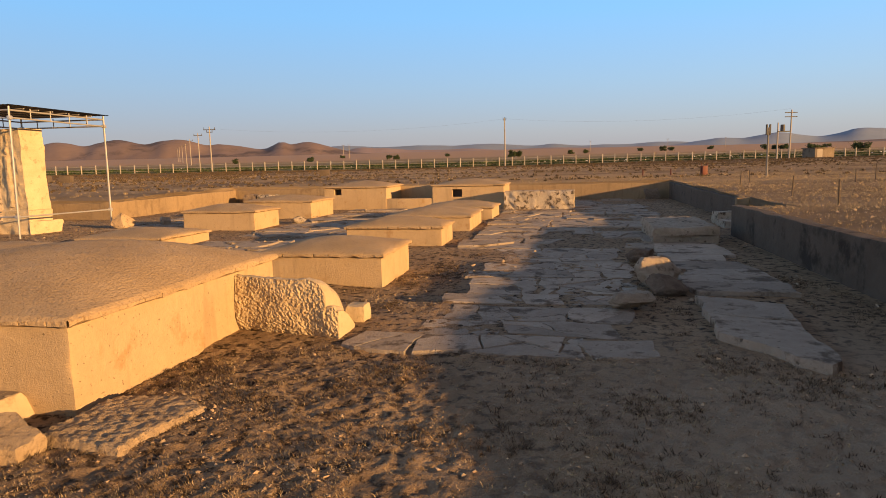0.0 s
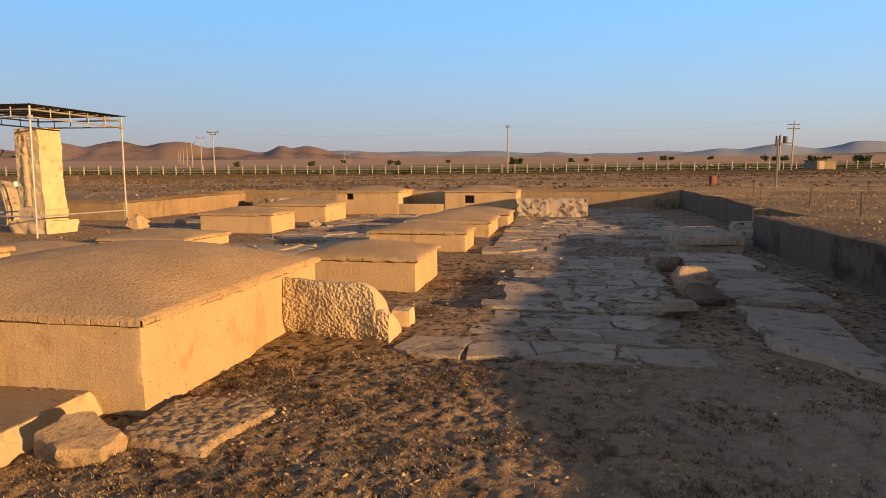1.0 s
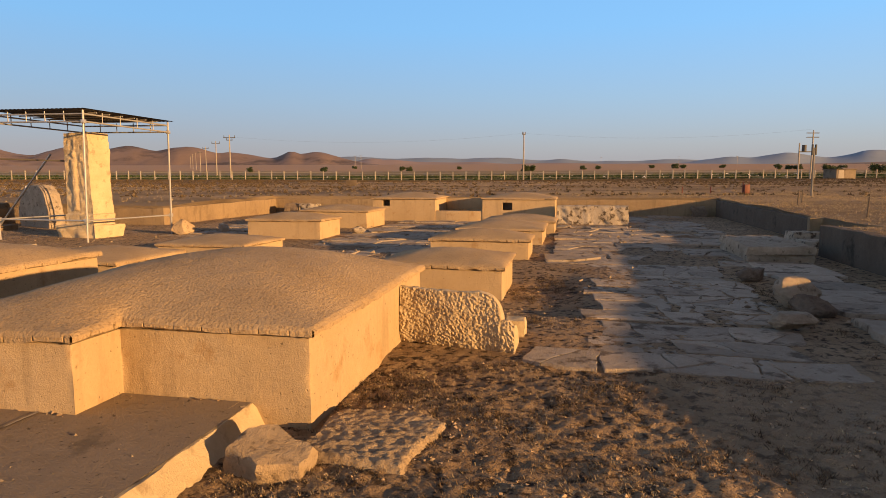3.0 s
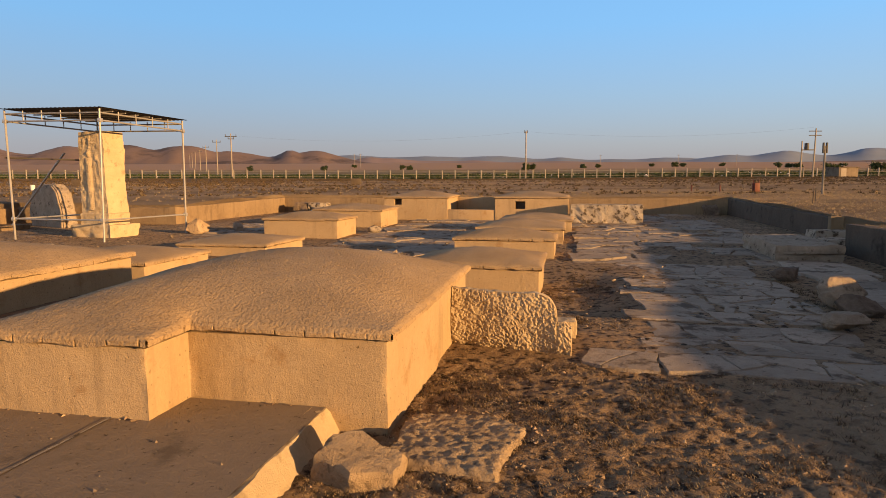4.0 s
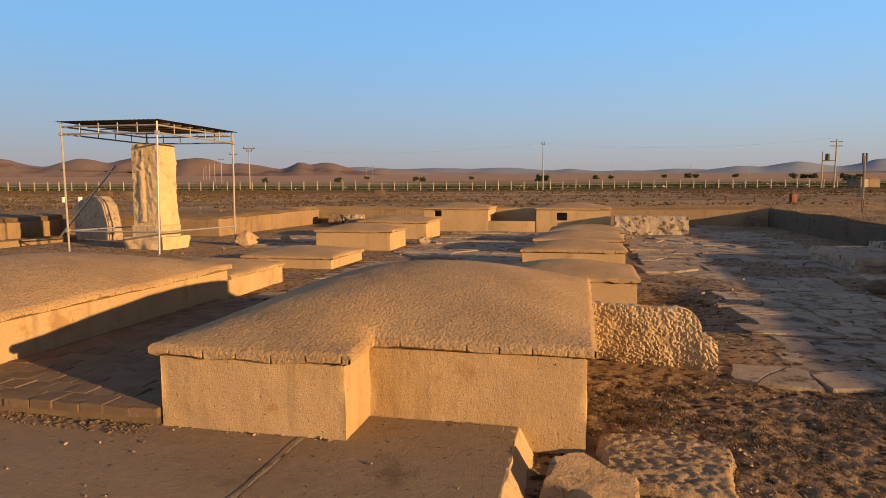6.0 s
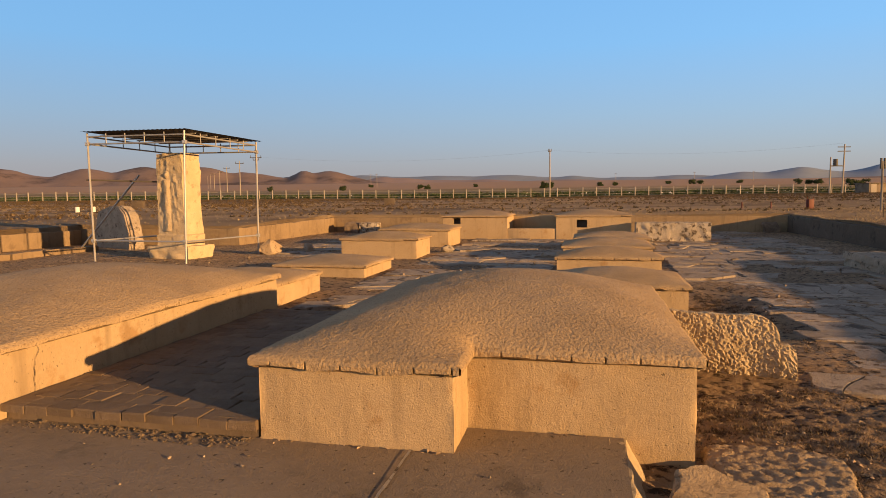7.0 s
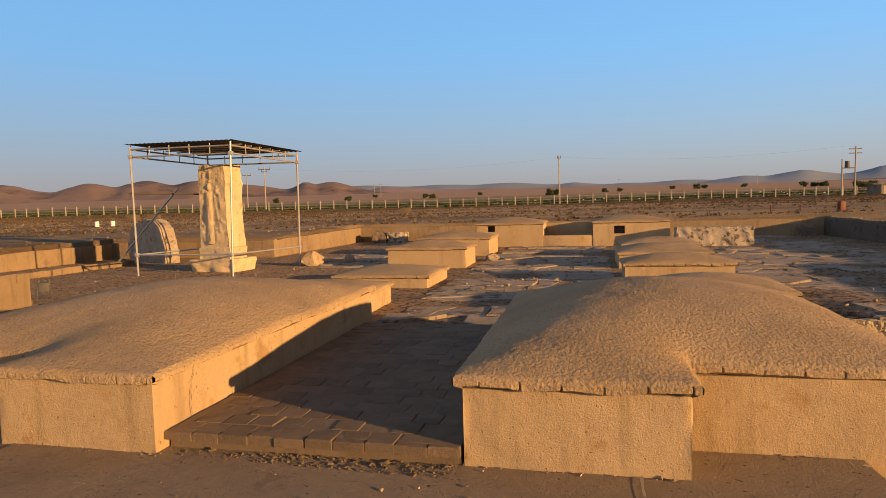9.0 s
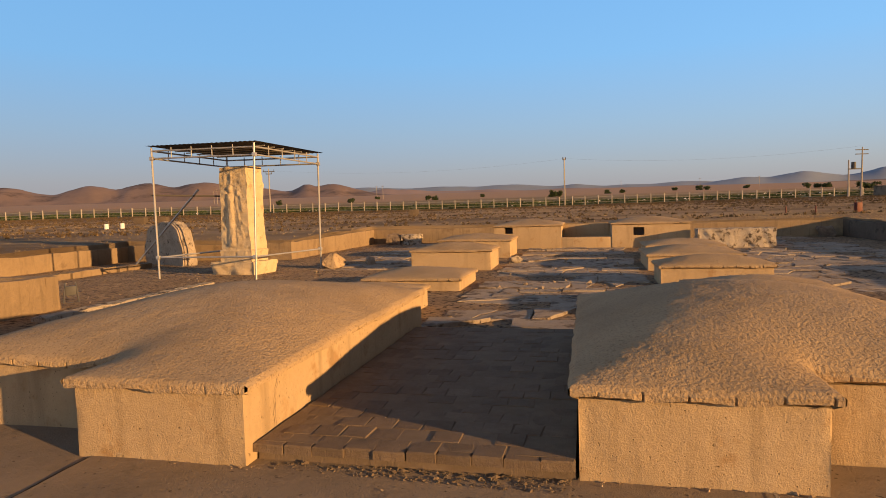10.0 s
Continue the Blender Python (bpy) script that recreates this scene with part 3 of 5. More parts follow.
slab(-9.2, -5.057, -7, 2.25, 0.14, platform)
slab(-18, -9.23, -7, 2.6, 0.13, platform)
bm = bmesh.new()
add_box(bm, -18, -3.86, -7, 2.2, -0.2, 0.118)
part("bed", bm, MORTAR, platform)


def rough_prism(bm, pts, z0, z1, seed, amount=0.03, step=0.06, flare=0.0):
    """A stone block on an outline, its sides and top broken up."""
    n = len(pts)
    ring = []
    for k in range(n):
        a, b = Vector(pts[k]), Vector(pts[(k + 1) % n])
        m = max(1, int((b - a).length / step))
        ring += [a + (b - a) * i / m for i in range(m)]
    cx = sum(p.x for p in ring) / len(ring)
    cy = sum(p.y for p in ring) / len(ring)
    levels = max(2, int((z1 - z0) / step))
    loops = []
    for j in range(levels + 1):
        z = z0 + (z1 - z0) * j / levels
        row = []
        for i, p in enumerate(ring):
            d = ring[(i + 1) % len(ring)] - ring[i - 1]
            o = Vector((d.y, -d.x)).normalized()
            o = o * amount * (float(fbm(p.x * 5 + z * 4, p.y * 5 - z * 3, seed, 4)) - 0.3 - (0.6 if j == levels else 0)) + o * flare * (1 - j / levels) ** 1.3
            row.append(bm.verts.new((p.x + o.x, p.y + o.y, z + (0.4 * amount * float(fbm(p.x * 6, p.y * 6, seed + 9, 3)) if j == levels else 0))))
        loops.append(row)
    for r0, r1 in zip(loops, loops[1:]):
        for k in range(len(ring)):
            bm.faces.new((r0[k], r0[(k + 1) % len(ring)], r1[(k + 1) % len(ring)], r1[k]))
    prev = loops[-1]
    for f in (0.9, 0.75, 0.6, 0.45, 0.3, 0.15):
        row = [bm.verts.new((cx + (v.co.x - cx) * f, cy + (v.co.y - cy) * f, z1 + 0.4 * amount * float(fbm((cx + (v.co.x - cx) * f) * 6, (cy + (v.co.y - cy) * f) * 6, seed + 9, 3)))) for v in loops[-1]]
        for k in range(len(ring)):
            bm.faces.new((prev[k], prev[(k + 1) % len(ring)], row[(k + 1) % len(ring)], row[k]))
        prev = row
    bm.faces.new(prev)
    return bm


v_at = -6.8
for k, ln in enumerate([1.9, 2.1, 1.7, 2.0, 1.72]):
    bm = bmesh.new()
    rough_prism(bm, [(-3.86, v_at), (-3.735, v_at), (-3.735, v_at + ln - 0.01), (-3.86, v_at + ln - 0.01)], -0.12, 0.136, 80 + k, 0.014, 0.035, 0.15)
    part("kerb_stone", bm, LIMESTONE, platform, "rough cream limestone kerb")
    v_at += ln

# mortar seam between the platform panels
bm = bmesh.new()
seam = [bm.verts.new((-5.055 + 0.012 * float(vnoise(s * 3.1, 0.5, 4)) + side * (0.008 + 0.007 * float(vnoise(s * 9, side, 6))), s, 0.148)) for s in np.linspace(-6.5, 2.14, 120) for side in (-1, 1)]
for i in range(119):
    bm.faces.new((seam[2 * i], seam[2 * i + 1], seam[2 * i + 3], seam[2 * i + 2]))
part("mortar_seam", bm, PALESTONE, platform, "pale mortar seam")


# ---- stone blocks and boulders ----
def boulder(name, x, y, z, size, seed, material, label, turn=0.0, flat=0.0, rough=0.18, cuts=3, tilt=0.0, lumps=13, category="rock", group=""):
    """An angular boulder: a ball cut by random planes, then broken up."""
    rnd = random.Random(seed)
    bm = bmesh.new()
    bmesh.ops.create_icosphere(bm, subdivisions=5, radius=1.0)
    planes = []
    for _ in range(lumps):
        d = Vector((rnd.uniform(-1, 1), rnd.uniform(-1, 1), rnd.uniform(-0.6, 1))).normalized()
        planes.append((d, rnd.uniform(0.55, 0.82)))
    planes.append((Vector((0.1, 0.05, 1)).normalized(), 1 - flat * 0.9))
    for v in bm.verts:
        p = v.co.copy()
        for d, h in planes:
            over = p.dot(d) - h
            if over > 0:
                p -= d * over * 0.985
        n1 = noise.fractal(p * 1.8 + Vector((seed, 0, 0)), 1.0, 2.0, 5)
        n2 = noise.fractal(p * 6 + Vector((seed, 3, 0)), 1.0, 2.0, 4)
        p *= 1 + rough * 0.28 * n1 + rough * 0.2 * n2
        v.co = Vector((p.x * size[0] / 2, p.y * size[1] / 2, p.z * size[2] / 2))
    if tilt:
        bmesh.ops.rotate(bm, verts=bm.verts, cent=(0, 0, 0), matrix=Matrix.Rotation(tilt, 3, "X"))
    low = min(v.co.z for v in bm.verts)
    for v in bm.verts:
        v.co.z -= low + 0.03
    ob = part(name, bm, material)
    ob.matrix_world = Matrix.Translation((x, y, z)) @ Matrix.Rotation(turn, 4, "Z")
    return tagged(ob, label, category, group)


# ---- carved pier under its shelter ----
def carved_pier(u, v):
    ob = thing("carved_pier", *world_xy(u, v), 0, TURN - radians(8), "tall cream limestone pier with worn shallow relief", "stone pier")
    bm = bmesh.new()
    rough_prism(bm, [(-0.74, -0.55), (0.72, -0.55), (0.72, 0.55), (-0.74, 0.55)], -0.1, 0.36, 91, 0.045, 0.07)
    part("plinth", bm, LIMESTONE, ob, "rough-hewn limestone plinth")
    # shaft as a fine shell: front carved in low relief
    W, D, H0, H1 = 0.51, 0.37, 0.34, 3.04
    nz = 90
    loops = []
    bm = bmesh.new()
    for j in range(nz + 1):
        h = j / nz
        z = H0 + (H1 - H0) * h
        half = W * (1.0 - 0.12 * h) + (0.05 if h < 0.13 else 0) + 0.03 * float(fbm(0.3, z * 2.3, 5, 4))
        half_l = half + 0.02 * float(fbm(2.3, z * 3.1, 9, 4))
        front = [(x, -D) for x in np.linspace(-half_l, half, 46)]
        side = [(half + 0.03 * float(fbm(5.1, z * 4, 14, 3)), y) for y in np.linspace(-D, D, 10)[1:]]
        back = [(x, D) for x in np.linspace(half, -half_l, 10)[1:]]
        left = [(-half_l, y) for y in np.linspace(D, -D, 8)[1:-1]]
        row = []
        for i, (x, y) in enumerate(front + side + back + left):
            top = 0.0
            if j == nz:
                top = -0.10 * (x < -0.28) - 0.03 * float(fbm(x * 6, y * 3, 3, 3)) - 0.06 * abs(float(vnoise(x * 4, 1.0, 8)))
            if i < len(front):
                cx = -0.12
                body = max(0.0, 1 - ((x - cx) / (0.13 + 0.08 * max(0, 0.45 - h))) ** 2) * (0.16 < h < 0.72)
                head = max(0.0, 1 - ((x - cx) / 0.09) ** 2 - ((h - 0.765) / 0.045) ** 2)
                crown = 0.6 * (0.82 < h < 0.93) * max(0.0, math.sin((x - cx) * 28)) * (abs(x - cx) < 0.24)
                fan = 0.5 * (abs(x - cx - 0.22) < 0.2) * (0.2 < h < 0.7) * max(0.0, math.sin((x * 1.0 + h * 0.55) * 34))
                y -= 0.045 * max(body, head) + 0.03 * crown + 0.016 * fan
                y += 0.014 * float(fbm(x * 7, z * 7, 2, 4)) - (0.03 if h < 0.13 else 0)
            row.append(bm.verts.new((x, y + 0.01 * float(fbm(x * 3, z * 5, 6, 3)), z + top)))
        loops.append(row)
    m = len(loops[0])
    for r0, r1 in zip(loops, loops[1:]):
        for k in range(m):
            bm.faces.new((r0[k], r0[(k + 1) % m], r1[(k + 1) % m], r1[k]))
    bm.faces.new(loops[-1])
    part("shaft", bm, LIMESTONE, ob, "cream limestone shaft with a worn standing relief")
    return ob


carved_pier(-15.62, 15.0)


def shelter(posts, tops, feet):
    """A pipe frame on four posts, left, near, right and back, under a thin sheet roof."""
    ob = thing("shelter", 0, 0, 0, TURN, "light steel pipe shelter with a dark sheet roof over the pier", "shelter")
    top = [Vector((*p, h)) for p, h in zip(posts, tops)]

    def on_roof(a, b, drop=0.0):
        low, high = top[0].lerp(top[1], a), top[3].lerp(top[2], a)
        return low.lerp(high, b) - Vector((0, 0, drop))
    for (u, v), h, (fu, fv) in zip(posts, tops, feet):
        bm = bmesh.new()
        add_tube(bm, (fu, fv, -0.12), (u, v, h), 0.028)
        post = part("post", bm, STEEL, ob)
        for z in (0.58, h - 0.3):
            cu, cv = (fu, fv) if z < 1 else (u, v)
            bm = bmesh.new()
            add_box(bm, cu - 0.05, cu + 0.05, cv - 0.05, cv + 0.05, z - 0.05, z + 0.05, 0.012)
            part("clamp", bm, STEEL, post)
    low = [Vector((*p, 0.58)) for p in feet]
    for k, (a, b) in enumerate(zip(top, top[1:] + top[:1])):
        for drop in (None, 0.3, 0.1):
            if drop is None and k == 2:
                continue
            p, q = (low[k], low[(k + 1) % 4]) if drop is None else (a - Vector((0, 0, drop)), b - Vector((0, 0, drop)))
            bm = bmesh.new()
            add_tube(bm, p, q, 0.022)
            part("rail", bm, STEEL, ob)
        for f in (0.2, 0.4, 0.6, 0.8):
            p = a.lerp(b, f)
            bm = bmesh.new()
            add_tube(bm, p - Vector((0, 0, 0.3)), p - Vector((0, 0, 0.02)), 0.014)
            part("strut", bm, STEEL, ob)
    bm = bmesh.new()
    cols = 48
    grid = [[bm.verts.new(on_roof(-0.035 + 1.07 * k / cols, b) + Vector((0, 0, 0.03 + 0.008 * math.cos(k * math.pi)))) for k in range(cols + 1)] for b in (-0.04, 1.04)]
    for k in range(cols):
        bm.faces.new((grid[0][k], grid[0][k + 1], grid[1][k + 1], grid[1][k]))
    bmesh.ops.solidify(bm, geom=bm.faces[:], thickness=0.012)
    part("roof_sheet", bm, DARKSTEEL, ob, "dark corrugated sheet roof")
    for k in range(1, 7):
        bm = bmesh.new()
        add_tube(bm, on_roof(0, k / 7, 0.03), on_roof(1, k / 7, 0.03), 0.018)
        part("purlin", bm, STEEL, ob)
    bm = bmesh.new()
    add_tube(bm, (-20.6, 16.5, 0.0), (-17.35, 15.5, 2.45), 0.03)
    part("brace", bm, STEEL, ob, "slanting pipe brace")
    bm = bmesh.new()
    add_tube(bm, (-17.5, 13.55, 2.27), (-16.1, 15.1, 2.22), 0.022)
    part("brace", bm, DARKSTEEL, ob)
    return ob


shelter([(-17.39, 13.55), (-14.23, 13.33), (-13.8, 16.26), (-16.96, 16.5)], [3.55, 3.5, 3.42, 3.47], [(-17.4, 13.6), (-14.39, 13.4), (-13.84, 16.26), (-16.96, 16.5)])

# ---- the plain: fence, poles, hills ----
def plain_z(x, y):
    return float(plain_height(np.array(x, float), np.array(y, float)))


fence = thing("boundary_fence", 0, 100, 0, 0, "long pale concrete-post fence crossing the plain", "fence", kind="")
bm = bmesh.new()
add_box(bm, -0.065, 0.065, -0.065, 0.065, -0.4, 1.4, 0.02)
first = part("fence_post", bm, FENCEMAT, fence)
first.location = (-100, 0, plain_z(-100, 100))
for k in range(1, 108):
    o = new("fence_post", first.data)
    o.parent = fence
    o.location = (-100 + 2.05 * k, 0.3 * math.sin(k * 1.7), plain_z(-100 + 2.05 * k, 100))
for h in (0.35, 0.75, 1.15):
    bm = bmesh.new()
    for k in range(107):
        xa, xb = -100 + 2.05 * k, -100 + 2.05 * (k + 1)
        add_tube(bm, (xa, 0, plain_z(xa, 100) + h), (xb, 0, plain_z(xb, 100) + h), 0.018, sides=4)
    part("rail", bm, FENCEMAT, fence)


def power_pole(x, y, height, arms, label, lean=0.0):
    ob = thing("power_pole", x, y, plain_z(x, y), 0, label, "utility pole", "power poles on the plain")
    bm = bmesh.new()
    add_tube(bm, (0, 0, -0.5), (lean, 0, height), 0.13, 0.085, 8)
    part("shaft", bm, POLEMAT, ob)
    for (z, half) in arms:
        bm = bmesh.new()
        add_box(bm, -half + lean, half + lean, -0.06, 0.06, z - 0.06, z + 0.06)
        arm = part("crossarm", bm, POLEDARK, ob)
        for s in (-1, 0, 1):
            bm = bmesh.new()
            add_tube(bm, (lean + s * half * 0.9, 0, z + 0.05), (lean + s * half * 0.9, 0, z + 0.4), 0.06, 0.04, 6)
            part("insulator", bm, POLEDARK, arm)
    return ob


power_pole(11.75, 101, 7.5, [(7.2, 0.25)], "slim pale concrete power pole by the fence")
power_pole(-37.3, 108, 7.4, [(6.9, 1.0), (6.5, 0.5)], "pale concrete power pole with a crossarm")
for (x, y) in [(-49.7, 137), (-70.1, 187), (-90, 236), (-111.7, 289), (-128.5, 329), (-149, 379)]:
    power_pole(x, y, 7.5, [(7.0, 0.9)], "pale concrete power pole in a receding line")
for (x, y) in [(-42, 330), (-47, 345), (108, 430), (157, 420), (191, 410)]:
    power_pole(x, y, 7.2, [(6.8, 0.7)], "thin pale power pole far out on the plain")
# line wires between the nearer poles
def wire(name, a, b, sag):
    bm = bmesh.new()
    a, b = Vector(a), Vector(b)
    pts = [a.lerp(b, k / 16) - Vector((0, 0, sag * 4 * (k / 16) * (1 - k / 16))) for k in range(17)]
    for p, q in zip(pts, pts[1:]):
        add_tube(bm, p, q, 0.006, sides=3)
    return tagged(part(name, bm, POLEDARK), "thin sagging power line between poles", "power line")


wire("power_line", (11.75, 101, 8.9), (-37.3, 108, 8.9), 1.2)
wire("power_line", (11.75, 101, 8.9), (52.0, 91, 8.7), 1.0)


def transformer_pair():
    ob = thing("transformer_poles", 51.1, 91, plain_z(51.1, 91), 0, "pair of concrete power poles carrying a small transformer", "utility pole", "power poles on the plain")
    for (x, h, arms) in ((-0.9, 5.2, ()), (0.9, 7.0, (6.6, 6.0))):
        bm = bmesh.new()
        add_tube(bm, (x, 0, -0.5), (x + 0.12 * (x > 0), 0, h), 0.13, 0.09, 8)
        shaft = part("shaft", bm, POLEMAT, ob)
        for z in arms:
            bm = bmesh.new()
            add_box(bm, x - 0.85, x + 0.95, -0.06, 0.06, z - 0.06, z + 0.06)
            part("crossarm", bm, POLEDARK, shaft)
    bm = bmesh.new()
    add_box(bm, -0.95, 0.95, -0.1, 0.1, 3.85, 4.0)
    part("beam", bm, POLEDARK, ob)
    bm = bmesh.new()
    add_tube(bm, (-0.2, 0, 4.0), (-0.2, 0, 4.9), 0.32, 0.3, 10)
    part("transformer", bm, POLEDARK, ob, "dark round transformer")
    return ob


transformer_pair()


def lamp_pole(x, y):
    ob = thing("floodlight_pole", x, y, plain_z(x, y), 0, "dull steel pole with two dark floodlights on top", "lamp pole")
    bm = bmesh.new()
    add_tube(bm, (0, 0, -0.4), (0, 0, 2.3), 0.05, 0.045, 8)
    part("shaft", bm, LAMPSTEEL, ob)
    for s in (-1, 1):
        bm = bmesh.new()
        add_box(bm, s * 0.08 - 0.035, s * 0.08 + 0.035, -0.05, 0.05, 1.95, 2.45, 0.02)
        part("floodlight", bm, POLEDARK, ob)
    return ob


lamp_pole(16.1, 29.5)


def hut(x, y):
    ob = thing("hut", x, y, plain_z(x, y), 0.15, "small flat-roofed mud-brick hut with a pale door", "hut")
    bm = bmesh.new()
    add_box(bm, -1.6, 1.6, -1.3, 1.3, -0.3, 1.3, 0.04)
    part("wall", bm, HUTMUD, ob)
    bm = bmesh.new()
    add_box(bm, -1.75, 1.75, -1.45, 1.45, 1.3, 1.4, 0.03)
    part("roof", bm, HUTMUD, ob)
    bm = bmesh.new()
    add_box(bm, -1.3, -0.4, -1.34, -1.28, 0, 1.2)
    part("door", bm, POLEMAT, ob, "pale sheet-metal door")
    return ob


hut(57.5, 93)


def red_box(x, y):
    ob = thing("metal_cabinet", x, y, plain_z(x, y), 0.1, "rust-red metal cabinet on legs beside the site", "cabinet")
    bm = bmesh.new()
    add_box(bm, -0.14, 0.14, -0.12, 0.12, 0.0, 0.47, 0.012)
    part("body", bm, REDMETAL, ob)
    for s in (-1, 1):
        bm = bmesh.new()
        add_tube(bm, (s * 0.155, 0, -0.05), (s * 0.155, 0, 0.6), 0.018)
        part("leg", bm, REDMETAL, ob)
    return ob


red_box(13.9, 31.5)
for (x, y) in ((11.4, 33.5), (12.9, 33.4)):
    bm = bmesh.new()
    add_tube(bm, (0, 0, -0.1), (0, 0, 0.35), 0.035)
    o = part("stake", bm, REDMETAL)
    o.location = (x, y, plain_z(x, y))
    tagged(o, "short rusty iron stake at the site's edge", "stake", "site stakes")
for (x, y, h) in ((9.4, 15.6, 0.55), (10.9, 21.5, 0.55), (8.6, 12.4, 0.55), (15.1, 21.5, 0.5), (16.8, 22.9, 0.6), (12.5, 24.0, 0.5)):
    bm = bmesh.new()
    add_tube(bm, (0, 0, -0.15), (random.uniform(-0.05, 0.05), 0, h), 0.022, 0.016)
    o = part("stake", bm, BARK)
    o.location = (x, y, plain_z(x, y))
    tagged(o, "thin weathered stake in dry grass", "stake", "site stakes")
for (x, y) in ((-28.85, 41), (-27.9, 41.2)):
    bm2 = bmesh.new()
    add_tube(bm2, (0, 0, -0.05), (0, 0, 0.34), 0.14, 0.14, 14)
    bmesh.ops.bevel(bm2, geom=bm2.edges[:], offset=0.015, segments=1, affect="EDGES")
    o = part("barrel", bm2, WHITE)
    o.location = (x, y, plain_z(x, y))
    tagged(o, "white plastic drum standing on the plain", "barrel", "white drums")
for (x, y, w) in ((-9.5, 55, 0.0), (-30.2, 52, 0.0), (-32.0, 52, 0.0)):
    bm = bmesh.new()
    add_box(bm, -0.45, 0.45, -0.3, 0.3, -0.05, 0.55, 0.03)
    o = part("field_box", bm, BARK)
    o.location = (x, y, plain_z(x, y))
    tagged(o, "dark weathered box on the plain", "box", "field boxes")


# ---- hills and mountains ----
def ridge(name, far, bumps, material, label, lo=-1400, hi=3000, floor_px=24, seed=1, relief=0.16):
    """A chain of hills: rounded summits (bearing, spread, rise) at one distance, all in thousandths of it."""
    cols, rows = 420, 16
    s = np.linspace(lo, hi, cols)
    top = np.full(cols, float(floor_px))
    for (c, w, h) in bumps:
        top = top + np.exp((h - floor_px) * np.exp(-np.abs((s - c) / w) ** 1.7) / 3.5) - 1
    top = floor_px + 3.5 * np.log(top - floor_px + 1)
    top = top + (top - floor_px) * 0.05 * fbm(s * 0.03, s * 0 + seed, seed, 4)
    r = np.linspace(0, 1, rows)
    S, Rr = np.meshgrid(s, r)
    T = np.tile(top, (rows, 1))
    D = far * (1 + 0.35 * Rr)
    shape = np.sin(np.clip(Rr / 0.55, 0, 1) * math.pi / 2) ** 1.3 * np.where(Rr > 0.55, np.cos((Rr - 0.55) / 0.45 * 1.2), 1)
    gully = 1 - relief * np.abs(fbm(S * 0.02, Rr * 3, seed + 4, 4)) * (1 - shape) * 2
    Z = 1.7 + D / 1120 * (floor_px - 8 + (T - floor_px + 8) * shape * gully)
    ob = sheet(name, -2.96 + D * (S - 784) / 1120, D * 1.0, Z, material)
    return tagged(ob, label, "hills", kind="structure")


ridge("backdrop_hills", 2300, [(-420, 300, 60), (-20, 110, 60), (140, 90, 57), (240, 85, 61), (340, 85, 59), (420, 90, 48), (527, 30, 50), (570, 62, 48), (1900, 300, 40)], HILL, "bare red-brown hills beyond the plain", seed=3, relief=0.5)
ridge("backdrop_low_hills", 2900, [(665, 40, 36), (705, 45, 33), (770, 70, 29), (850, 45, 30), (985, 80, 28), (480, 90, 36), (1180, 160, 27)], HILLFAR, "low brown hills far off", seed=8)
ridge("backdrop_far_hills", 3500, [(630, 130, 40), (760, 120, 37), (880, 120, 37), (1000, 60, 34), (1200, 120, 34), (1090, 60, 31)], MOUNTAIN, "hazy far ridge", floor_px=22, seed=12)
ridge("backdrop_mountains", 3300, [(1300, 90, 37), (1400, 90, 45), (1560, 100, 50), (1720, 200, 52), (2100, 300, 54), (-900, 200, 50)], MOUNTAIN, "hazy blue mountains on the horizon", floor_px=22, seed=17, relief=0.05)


# ---- trees and scrub far out ----
def leafy(name, x, y, width, height, seed, label):
    rnd = np.random.default_rng(seed)
    ob = thing(name, x, y, plain_z(x, y), 0, label, "tree", "far trees")
    bm = bmesh.new()
    add_tube(bm, (0, 0, -0.3), (0.1, 0, height * 0.4), width * 0.05, width * 0.025, 7)
    for k in range(5):
        a = k * 1.3 + seed
        add_tube(bm, (0.05, 0, height * 0.2), (math.cos(a) * width * 0.3, math.sin(a) * width * 0.3, height * 0.55), width * 0.02, width * 0.008, 5)
    part("trunk", bm, BARK, ob)
    n = 1500
    clump = np.clip(rnd.normal(0, 1, (14, 3)), -1.3, 1.5) * np.array([width * 0.24, width * 0.22, height * 0.2]) + np.array([0, 0, height * 0.42])
    c = clump[rnd.integers(0, 14, n)] + rnd.normal(0, 1, (n, 3)) * np.array([width * 0.1, width * 0.1, height * 0.09])
    c[:, 2] = np.maximum(c[:, 2], height * 0.03)
    d1, d2 = rnd.normal(0, 1, (n, 3)) * width * 0.045, rnd.normal(0, 1, (n, 3)) * width * 0.045
    verts = np.stack([c - d1, c + d2, c + d1], 1).reshape(-1, 3)
    raw("crown", verts, [(3 * i, 3 * i + 1, 3 * i + 2) for i in range(n)], LEAF, ob)
    return ob


for k, (px, d, w, h) in enumerate([(588, 210, 3.2, 2.6), (726, 220, 2.6, 2.8), (738, 224, 3.0, 2.6), (943, 200, 3.6, 3.4), (953, 204, 3.4, 3.0), (1044, 260, 3.5, 2.6), (1070, 265, 3.5, 2.6),
                                   (824, 280, 3.0, 2.2), (1205, 300, 4.0, 3.4), (1220, 310, 4.5, 3.0), (1390, 240, 3.6, 3.2), (1410, 245, 4.0, 2.6), (1425, 243, 4.2, 2.8), (1487, 180, 5.0, 3.4), (1500, 185, 4.4, 3.0), (1572, 150, 4.6, 4.4), (1640, 170, 4, 3), (458, 190, 2.4, 2.6), (640, 300, 3.0, 2.4), (1165, 330, 4, 2.6), (1290, 330, 4.2, 2.6)]):
    leafy("tree", -2.96 + d * (px - 784) / 1120, d, 0.75 * w, 0.7 * h, 100 + k, "small dark green tree on the far plain")


